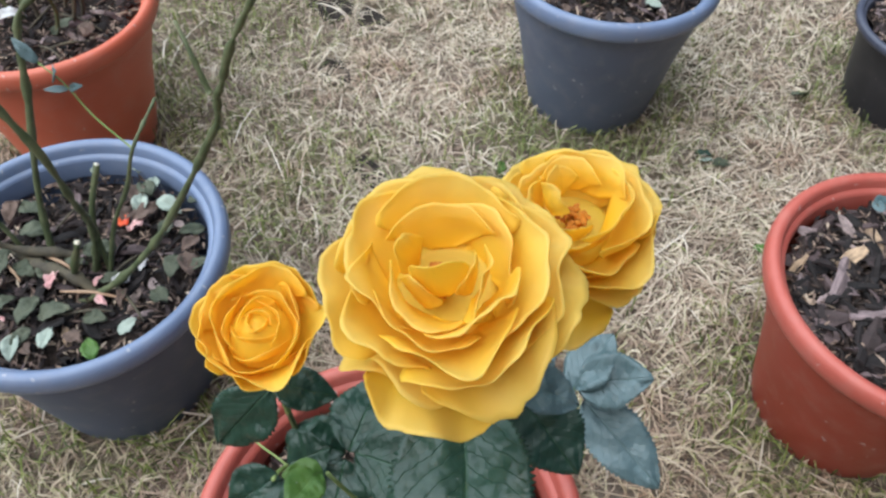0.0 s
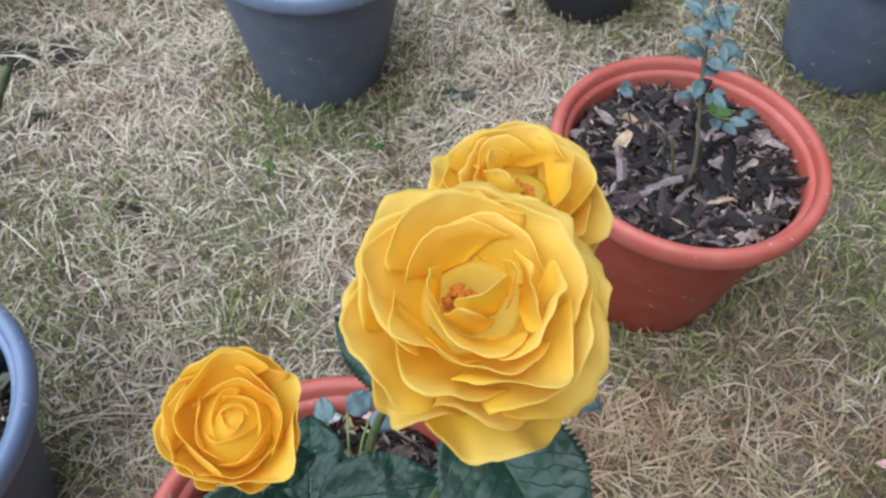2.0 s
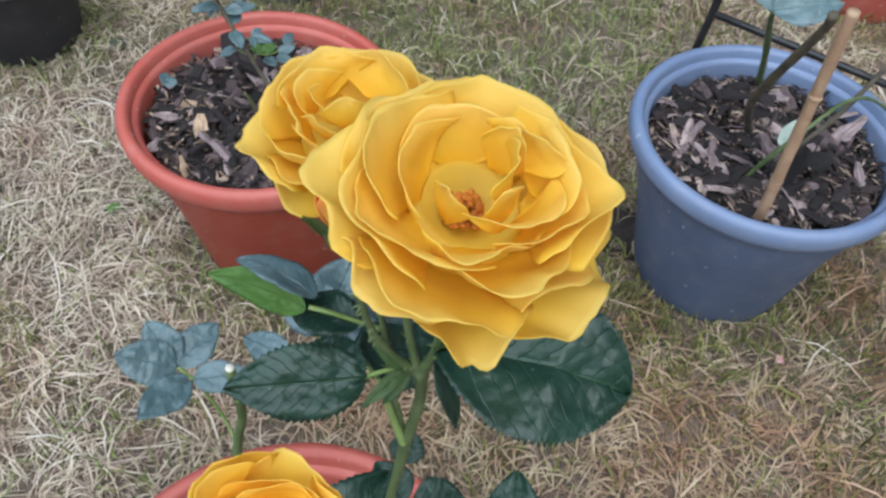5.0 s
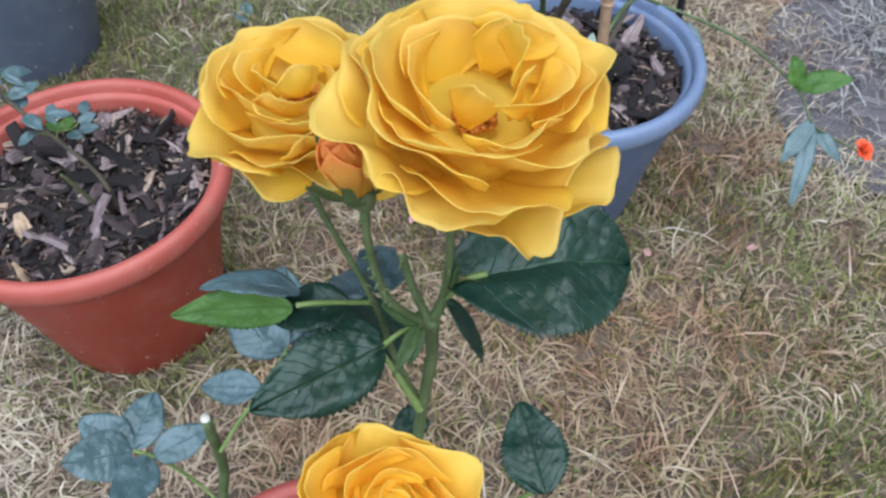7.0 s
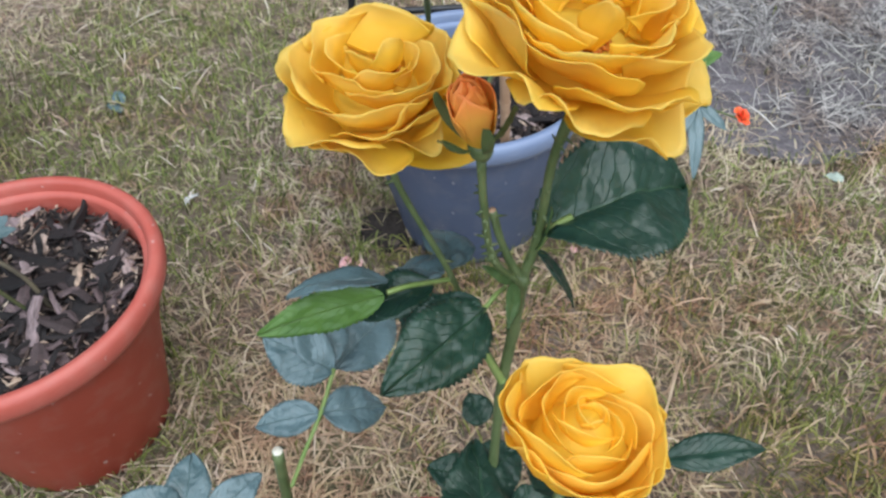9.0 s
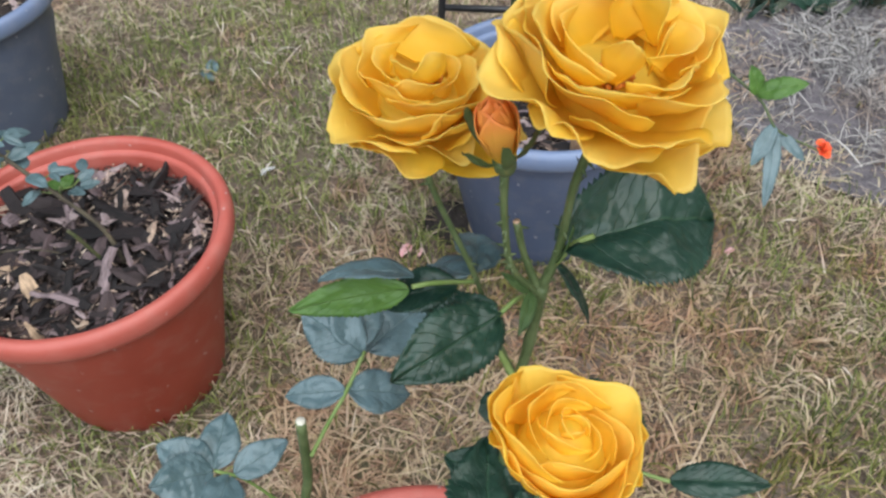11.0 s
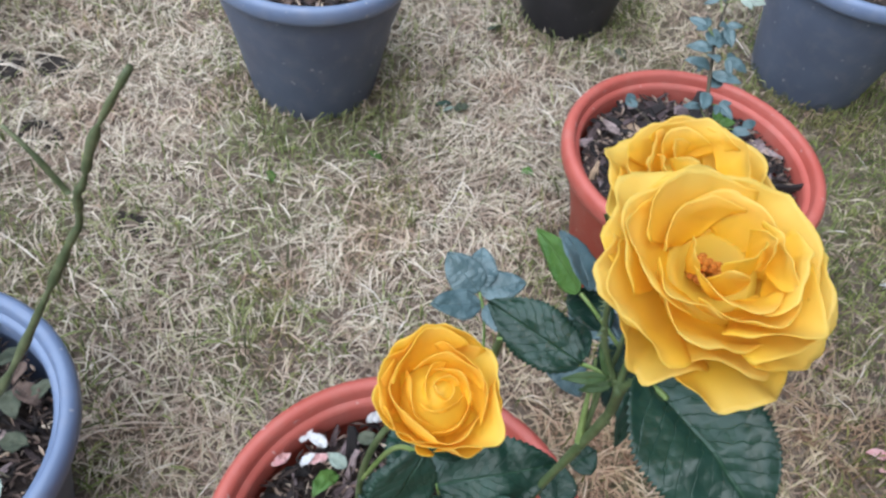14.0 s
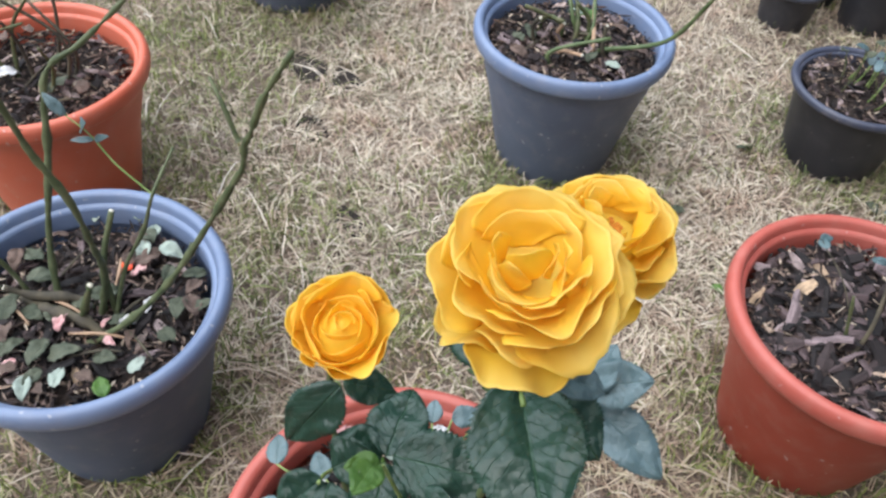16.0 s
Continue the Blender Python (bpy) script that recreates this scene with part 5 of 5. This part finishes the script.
cane("cane", [(0.172, 0.650, 0.215, 0.0027), (0.180, 0.678, 0.300, 0.0023), (0.205, 0.705, 0.370, 0.0021), (0.213, 0.722, 0.419, 0.0018), (0.182, 0.759, 0.440, 0.0016)], C_, pr, thorns=6, seed=24, knobs=0.8)
cane("side_shoot", [(0.213, 0.722, 0.419, 0.0011), (0.179, 0.703, 0.441, 0.0009), (0.157, 0.692, 0.466, 0.0008), (0.135, 0.679, 0.480, 0.0007)], MAT["young"], pr, seed=25)
for b, t, w in (((0.135, 0.679, 0.480), (0.118, 0.668, 0.500), 0.012), ((0.150, 0.688, 0.472), (0.172, 0.690, 0.492), 0.016), ((0.160, 0.694, 0.462), (0.150, 0.674, 0.462), 0.007), ((0.160, 0.694, 0.462), (0.178, 0.705, 0.474), 0.008)):
    leaflet("leaf", b, t, (0.5, -0.4, 0.7), w, MAT["leaf_blue_sheen"], pr, "small blue-green leaf", nv=20, nu=7)
cane("cut_stub", [(0.165, 0.655, 0.215, 0.0034), (0.160, 0.662, 0.300, 0.0031), (0.152, 0.688, 0.362, 0.0030)], C_, pr, "short stub of a cut cane", cut=K_, seed=26)
cane("cut_stub", [(0.140, 0.620, 0.210, 0.0047), (0.170, 0.624, 0.252, 0.0040), (0.182, 0.640, 0.300, 0.0035)], W_, pr, "short stub of a cut cane", cut=K_, seed=27, knobs=0.8)
cane("crown", [(0.205, 0.640, 0.222, 0.0043), (0.170, 0.622, 0.236, 0.0060), (0.130, 0.590, 0.236, 0.0067), (0.085, 0.570, 0.225, 0.0043)], MAT["woody"], pr, "gnarled grey woody crown", knobs=0.7, seed=28, thorns=6)
cane("crown", [(0.150, 0.648, 0.218, 0.0039), (0.132, 0.620, 0.240, 0.0057), (0.112, 0.585, 0.245, 0.0050), (0.100, 0.560, 0.262, 0.0035)], MAT["woody"], pr, "gnarled grey woody crown", knobs=0.7, seed=29, thorns=6, cut=K_)
cane("cut_stub", [(0.105, 0.585, 0.215, 0.0032), (0.092, 0.575, 0.270, 0.0028), (0.088, 0.560, 0.320, 0.0027)], C_, pr, "short stub of a cut cane", cut=K_, seed=30)

# dry twigs lying across the mulch
rt = random.Random(12)
for i in range(16):
    name = ("pruned", "pruned", "back", "orange")[i % 4]
    a, r, d = rt.uniform(0, 6.283), 0.09 * math.sqrt(rt.random()), rt.uniform(0, 3.14)
    x, y, l = POTS[name][0] + r * math.cos(a), POTS[name][1] + r * math.sin(a), rt.uniform(0.02, 0.045)
    tw = cane("dry_twig", [(x - l * math.cos(d), y - l * math.sin(d), 0.233, 0.0016), (x, y + 0.003, 0.239, 0.0019), (x + l * math.cos(d), y + l * math.sin(d), 0.236, 0.0011)], MAT["bamboo" if i % 4 == 1 else "woody"], None, knobs=0.5, seed=700 + i, sides=6)
    tagged(tw, "thin dry twig lying on bark mulch", "twig", "twigs on the mulch")

# ---- the seedling rose in the terracotta pot ----
sd = plant("young_rose", "spindly young rose with sparse blue-green leaves and a pink bud", group="young roses")
cane("cane", [(0.672, 1.340, 0.215, 0.0030), (0.668, 1.356, 0.275, 0.0026), (0.648, 1.386, 0.320, 0.0024), (0.628, 1.420, 0.358, 0.0022), (0.612, 1.480, 0.380, 0.0016), (0.605, 1.532, 0.400, 0.0013)], MAT["woody"], sd, thorns=5, seed=31)
cane("side_shoot", [(0.650, 1.384, 0.318, 0.0014), (0.655, 1.402, 0.312, 0.0011), (0.661, 1.415, 0.306, 0.0010)], MAT["young"], sd, seed=32)
cane("cut_stub", [(0.660, 1.350, 0.218, 0.0024), (0.640, 1.350, 0.285, 0.0020), (0.634, 1.352, 0.300, 0.0019)], MAT["cane_mix"], sd, seed=33)
v, f, uv = petal_grid(0, 24, -20, 0.026, 0.020, 0.007, 0.0, 0.002, 0.0, 0.001, 1.0, 9, 9)
for k in range(3):
    ob = mesh_ob("bud_petal", v, f, MAT["pink_petal"], sd, "pale pink bud", uvs=uv)
    ob.matrix_world = axis_frame((0.605, 1.532, 0.400), (0, 0.35, 1), 120 * k)
rs = random.Random(77)
for i, (x, y, z) in enumerate(((0.605, 1.478, 0.376), (0.612, 1.470, 0.374), (0.618, 1.455, 0.370), (0.624, 1.430, 0.362), (0.628, 1.424, 0.358), (0.618, 1.448, 0.366), (0.632, 1.410, 0.350), (0.634, 1.404, 0.345))):
    a = rs.uniform(0, 6.283)
    n = 0.026 + rs.uniform(0, 0.012)
    t = (x + math.cos(a) * n, y + math.sin(a) * n, z + rs.uniform(-0.006, 0.016))
    leaflet("leaf", (x, y, z), t, (0.1, -0.4, 0.9), 0.017, MAT["leaf_blue_sheen"], sd, arch=0.1, fold=0.25, seed=i, nv=18, nu=7)
for i, (x, y, a, m) in enumerate(((0.661, 1.415, 0.5, "leaf_light"), (0.661, 1.415, 2.0, "leaf_light"), (0.664, 1.405, 5.2, "leaf_blue_sheen"), (0.680, 1.412, 0.2, "leaf_blue_sheen"), (0.676, 1.402, 5.8, "leaf_blue_sheen"), (0.690, 1.425, 1.0, "leaf_blue_sheen"),
                                  (0.560, 1.420, 2.6, "leaf_blue_sheen"), (0.545, 1.425, 1.4, "leaf_blue_sheen"))):
    leaflet("leaf", (x, y, 0.303 if x > 0.6 else 0.272), (x + 0.022 * math.cos(a), y + 0.022 * math.sin(a), 0.304 if x > 0.6 else 0.268), (0.1, -0.4, 0.9), 0.014, MAT[m], sd, "yellow-green young leaf" if m == "leaf_light" else "", arch=0.1, fold=0.25, seed=90 + i, nv=16, nu=7)
for i, (x, y, z, a, l) in enumerate(((0.606, 1.505, 0.390, 2.2, 0.034), (0.605, 1.518, 0.395, 0.4, 0.044), (0.610, 1.490, 0.383, 5.4, 0.038), (0.614, 1.468, 0.376, 3.0, 0.036), (0.622, 1.440, 0.364, 0.2, 0.040),
                                   (0.626, 1.428, 0.360, 3.6, 0.032), (0.640, 1.398, 0.335, 5.9, 0.034), (0.646, 1.388, 0.322, 2.8, 0.030), (0.618, 1.452, 0.368, 1.4, 0.036))):
    e = (x + 0.4 * l * math.cos(a), y + 0.4 * l * math.sin(a), z + 0.008)
    cane("leaf_stalk", [(x, y, z, 0.0007), (*e, 0.0006)], MAT["young"], sd, sides=5, seed=i)
    for d, k in ((0.0, 1.0), (1.1, 0.7), (-1.1, 0.7)):
        leaflet("leaf", e, (e[0] + k * 0.7 * l * math.cos(a + d), e[1] + k * 0.7 * l * math.sin(a + d), e[2] + rs.uniform(-0.014, 0.006)), (0.1, -0.4, 0.9), 0.40 * l * k, MAT["leaf_pale" if i == 1 else "leaf_blue_sheen"], sd, arch=0.14, fold=0.3, seed=i + d, nv=16, nu=7)
cane("side_shoot", [(0.648, 1.386, 0.222, 0.0010), (0.60, 1.405, 0.26, 0.0009), (0.548, 1.425, 0.272, 0.0007)], MAT["woody"], sd, seed=34)
cane("side_shoot", [(0.655, 1.400, 0.314, 0.0010), (0.672, 1.406, 0.306, 0.0009), (0.692, 1.424, 0.303, 0.0007)], MAT["young"], sd, seed=35)

# ---- the pot with the stake ----
stake = thing("bamboo_stake", (0, 0, 0), "weathered bamboo stake pushed into the bark mulch", "garden stake")
v, f, line = tube([(1.171, 1.105, 0.205, 0.0062), (1.164, 1.094, 0.245, 0.0062), (1.152, 1.090, 0.36, 0.0060), (1.138, 1.086, 0.502, 0.0056), (1.137, 1.0855, 0.515, 0.0054)], 10, 5, 0.06)
mesh_ob("pole", v, f, MAT["bamboo"], stake)
for z, x, y in ((0.30, 1.1585, 1.092), (0.42, 1.146, 1.088)):
    v, f = lathe([(0.0056, -0.003), (0.0070, -0.001), (0.0072, 0.001), (0.0056, 0.003)], 12)
    ob = mesh_ob("node", v, f, MAT["bamboo"], stake)
    ob.location = (x, y, z)
st = plant("staked_rose", "straggling rose with a long arching shoot and an orange-red flower", group="young roses")
cane("cane", [(1.295, 1.318, 0.212, 0.0046), (1.287, 1.307, 0.23, 0.0044), (1.235, 1.262, 0.32, 0.0040), (1.189, 1.226, 0.393, 0.0036), (1.165, 1.205, 0.43, 0.0026)], MAT["stem"], st, thorns=6, seed=41)
cane("cane", [(1.24, 1.235, 0.215, 0.0048), (1.20, 1.205, 0.27, 0.0046), (1.117, 1.129, 0.389, 0.0042), (1.075, 1.050, 0.53, 0.0040), (1.067, 1.039, 0.555, 0.0040)], MAT["woody"], st, "dry brown cane leaning on the stake", thorns=6, seed=42)
cane("arching_shoot", [(1.175, 1.16, 0.215, 0.0030), (1.200, 1.135, 0.310, 0.0026), (1.290, 1.165, 0.325, 0.0024), (1.396, 1.190, 0.262, 0.0022), (1.43, 1.08, 0.25, 0.0020), (1.42, 0.985, 0.235, 0.0018), (1.42, 0.945, 0.20, 0.0016), (1.47, 0.905, 0.16, 0.0014), (1.492, 0.90, 0.142, 0.0014)],
     MAT["stem"], st, "thin green shoot arching over the rim", thorns=6, seed=43)
cane("cane", [(1.21, 1.17, 0.215, 0.0038), (1.28, 1.175, 0.275, 0.0034), (1.36, 1.215, 0.285, 0.0030), (1.45, 1.26, 0.32, 0.0026)], MAT["woody"], st, thorns=4, seed=44)
for i, (b, t, w, m) in enumerate((((1.165, 1.205, 0.43), (1.205, 1.285, 0.44), 0.055, "leaf_blue_sheen"), ((1.165, 1.205, 0.43), (1.235, 1.190, 0.44), 0.050, "leaf_blue_sheen"), ((1.42, 0.985, 0.238), (1.452, 0.935, 0.262), 0.034, "leaf_light"),
                                 ((1.42, 0.985, 0.238), (1.418, 1.005, 0.275), 0.030, "leaf_light"), ((1.42, 0.950, 0.205), (1.366, 0.945, 0.168), 0.026, "leaf_blue_sheen"), ((1.42, 0.948, 0.20), (1.352, 0.906, 0.125), 0.024, "leaf_blue_sheen"),
                                 ((1.425, 0.944, 0.19), (1.428, 0.898, 0.165), 0.022, "leaf_blue_sheen"), ((1.40, 1.15, 0.255), (1.385, 1.10, 0.20), 0.026, "leaf_blue_sheen"), ((1.405, 1.17, 0.258), (1.43, 1.21, 0.22), 0.026, "leaf_blue_sheen"), ((1.19, 1.14, 0.30), (1.215, 1.155, 0.318), 0.016, "leaf_pale"))):
    leaflet("leaf", b, t, (-0.2, -0.35, 0.9), w, MAT[m], st, "pale green leaf" if m != "leaf_blue_sheen" else "", arch=0.12, fold=0.2, seed=130 + i, nv=26, nu=9)
v, f = lathe([(0.0004, -0.004), (0.0030, -0.002), (0.0032, 0.003), (0.0004, 0.005)], 10)
fl = mesh_ob("flower", v, f, MAT["stem"], st, "small orange-red flower")
fl.matrix_world = axis_frame((1.494, 0.900, 0.145), (0.1, -0.5, 0.8))
rng = random.Random(9)
for i, row in enumerate(whorl(6, 0, 60, 55, 85, 0.015, 0.016, 0.02, 0.3, 0.002, 0.0, 0.004, rng) + whorl(4, 30, 90, 25, 30, 0.012, 0.012, 0.01, 0.3, 0.002, 0.001, 0.004, rng)):
    v, f, uv = petal_grid(**row, seed=i * 1.9, nu=7, nv=7)
    mesh_ob("petal", v, f, MAT["red_petal"], fl, uvs=uv)

# ---- a black iron plant support behind that pot ----
ob_ = thing("plant_support", (0, 0, 0), "black iron plant support frame standing on the lawn", "plant support")
J = [(1.302, 1.464), (1.492, 1.226)]
for k, (x, y) in enumerate(J):
    s_ = 1 if k else -1
    v, f, _ = tube([(x + 0.012 * s_, y - 0.015 * s_, -0.01, 0.006), (x, y, 0.232, 0.006), (x - 0.018 * s_, y + 0.022 * s_, 0.70, 0.006), (x - 0.035 * s_, y + 0.044 * s_, 1.20, 0.006)], 8, 3)
    mesh_ob("leg", v, f, MAT["iron"], ob_)
for z, k in ((0.232, 0.0), (0.70, 0.10), (1.18, 0.18)):
    (x, y), (x2, y2) = J
    v, f, _ = tube([(x + (x2 - x) * k, y + (y2 - y) * k, z, 0.0055), (x2 + (x - x2) * k, y2 + (y - y2) * k, z, 0.0055)], 8, 2)
    mesh_ob("crossbar", v, f, MAT["iron"], ob_)

# ---- stems in the scuffed blue pot, and what grows in the others ----
bk = plant("pruned_rose", "low pruned rose with short green stems and clippings")
rs = random.Random(15)
for i in range(13):
    a, r = rs.uniform(0, 6.283), rs.uniform(0.0, 0.07)
    x, y = POTS["back"][0] + r * math.cos(a), POTS["back"][1] + r * math.sin(a)
    l = rs.uniform(0.025, 0.085)
    cane("cane", [(x, y, 0.205, 0.0036), (x + rs.uniform(-0.02, 0.02), y + rs.uniform(-0.02, 0.02), 0.22 + l * 0.5, 0.0036), (x + rs.uniform(-0.06, 0.06), y + rs.uniform(-0.06, 0.06), 0.22 + l, 0.003)],
         MAT[("cane_mix", "woody", "stem", "bamboo")[i % 4]], bk, knobs=0.5, thorns=3, seed=200 + i, cut=K_ if i % 2 else None)
cane("cane", [(0.02, 1.50, 0.21, 0.0042), (0.060, 1.508, 0.243, 0.0040), (0.146, 1.5425, 0.297, 0.0036), (0.206, 1.5375, 0.40, 0.0030), (0.23, 1.54, 0.45, 0.0028)], MAT["stem"], bk, thorns=8, seed=230)
for i in range(5):
    a = rs.uniform(0, 6.283)
    fallen((POTS["back"][0] + 0.09 * math.cos(a), POTS["back"][1] + 0.09 * math.sin(a), 0.238), 0.03, ("leaf_pale", "leaf_light", "leaf_dry")[i % 3], "green clipping lying on bark mulch", "leaf", 300 + i, "litter on the mulch")
orp = plant("pruned_rose", "dry pruned rose with thin brown twigs")
for i in range(7):
    a, r = rs.uniform(0, 6.283), rs.uniform(0.0, 0.05)
    x, y = POTS["orange"][0] + r * math.cos(a), POTS["orange"][1] + r * math.sin(a)
    l = rs.uniform(0.08, 0.2)
    cane("twig", [(x, y, 0.20, 0.0032), (x + rs.uniform(-0.03, 0.03), y + rs.uniform(-0.03, 0.03), 0.22 + l * 0.5, 0.0028), (x + rs.uniform(-0.08, 0.08), y + rs.uniform(-0.06, 0.06), 0.22 + l, 0.002)], MAT["woody" if i % 3 else "cane_mix"], orp, thorns=2, seed=250 + i)
fallen((-0.334, 0.668, 0.240), 0.036, "white", "white petal lying on bark mulch", "petal", 321, "litter on the mulch")

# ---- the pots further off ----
pot("plant_pot", POTS["slate"], MAT["blue_shaded"], "large slate-blue plastic pot standing on the lawn", rim_mat=MAT["blue"])
mulch(POTS["slate"], 0.142, H - 0.05, 40, "dark soil with bark in the slate-blue pot", 7, 300)
pot("plant_pot", POTS["black"], MAT["black"], "low black plastic pot of seedlings", R=0.125, h=0.165, rb=0.088, rim_h=0.016, rim_mat=MAT["black_sheen"])
mulch(POTS["black"], 0.104, 0.145, 60, "gravelly soil with pale chips in the black pot", 8, 700)
pot("plant_pot", POTS["far"], MAT["blue_shaded"], "slate-blue plastic pot standing on the lawn", rim_mat=MAT["blue"])
mulch(POTS["far"], 0.142, H - 0.05, 30, "dark soil in the slate-blue pot", 9, 200)
pot("plant_pot", POTS["far_red"], MAT["terracotta"], "terracotta-coloured pot beyond the iron frame", R=0.16, h=0.25, rb=0.10)
mulch(POTS["far_red"], 0.135, 0.205, 30, "dark soil in the terracotta pot", 10, 200)
for i, (x, y, R_, h_) in enumerate(((-0.075, 2.245, 0.075, 0.105), (0.03, 2.42, 0.085, 0.14), (0.10, 2.50, 0.08, 0.10), (-0.12, 2.40, 0.08, 0.13))):
    pot("plant_pot", (x, y), MAT["black"], "small black nursery pot on the lawn", R=R_, h=h_, rb=R_ * 0.72, rim_h=0.012, rim_mat=MAT["black_sheen"])
    mulch((x, y), R_ * 0.83, h_ - 0.022, 20, "dark soil in a small nursery pot", 20 + i, 160)
for name, at, z, n, tall in (("seedling_plant", POTS["black"], 0.14, 14, 0.11), ("seedling_plant", (-0.075, 2.245), 0.08, 7, 0.14), ("seedling_plant", (0.03, 2.42), 0.115, 6, 0.12), ("seedling_plant", POTS["slate"], 0.21, 8, 0.2)):
    p = thing(name, (0, 0, 0), "thin green stems growing in a dark pot", "seedling", "seedlings in pots")
    for i in range(n):
        a, r = rs.uniform(0, 6.283), rs.uniform(0, 0.05)
        x, y, l = at[0] + r * math.cos(a), at[1] + r * math.sin(a), tall * rs.uniform(0.4, 1.0)
        e = (x + rs.uniform(-0.03, 0.03), y + rs.uniform(-0.03, 0.03), z + l)
        cane("stem", [(x, y, z, 0.0018), ((x + e[0]) / 2 + 0.004, (y + e[1]) / 2, z + l * 0.5, 0.0015), (*e, 0.001)], MAT["young" if i % 2 else "cane_mix"], p, seed=400 + i, sides=6)
        leaflet("leaf", e, (e[0] + rs.uniform(-0.03, 0.03), e[1] + rs.uniform(-0.03, 0.03), e[2] + 0.008), (0, -0.3, 0.95), 0.016, MAT["leaf_blue_sheen" if i % 3 else "leaf_dry"], p, nv=14, nu=5, seed=i)
v, f = lumpy_disc(2.11, 1.43, 0.10, 0.08, 0.012, 0.02, 30, 6, 5.5)
tagged(mesh_ob("flat_stone", v, f, MAT["stone"]), "pale blue-grey flat stone on the ground", "stone")
strands("cut_straw", 26000, (BED[0] - 0.5, BED[0] + 0.5, BED[1] - 0.42, BED[1] + 0.42), lambda x, y, r: in_bed(x, y) & (r.random(len(x)) < 0.12 + 0.34 * (wave(x, y, 9, 2.0) > 0.1)), (0.04, 0.11), (0.0012, 0.0028), (0.002, 0.02), MAT["grey_straw"],
        "pale cut straw strewn over bare earth", 13, 0.4, 0.012)

# dark weeds at the far edge of the bare earth
rs = random.Random(61)
for at in ((2.08, 1.16), (2.17, 1.10), (2.02, 1.24)):
    w_ = thing("weed", (0, 0, 0), "dark green weed clump at the edge of bare earth", "weed", "weeds at the edge of the lawn")
    for i in range(16):
        a, l = rs.uniform(0, 6.283), rs.uniform(0.03, 0.075)
        x, y = at[0] + rs.gauss(0, 0.018), at[1] + rs.gauss(0, 0.018)
        leaflet("leaf", (x, y, 0.004), (x + l * math.cos(a), y + l * math.sin(a), 0.012 + l * rs.uniform(0.3, 1.0)), (-0.3, -0.4, 0.85), l * 0.28, MAT["leaf" if i % 3 else "leaf_dry"], w_, arch=0.25, fold=0.3, seed=i, nv=16, nu=5)
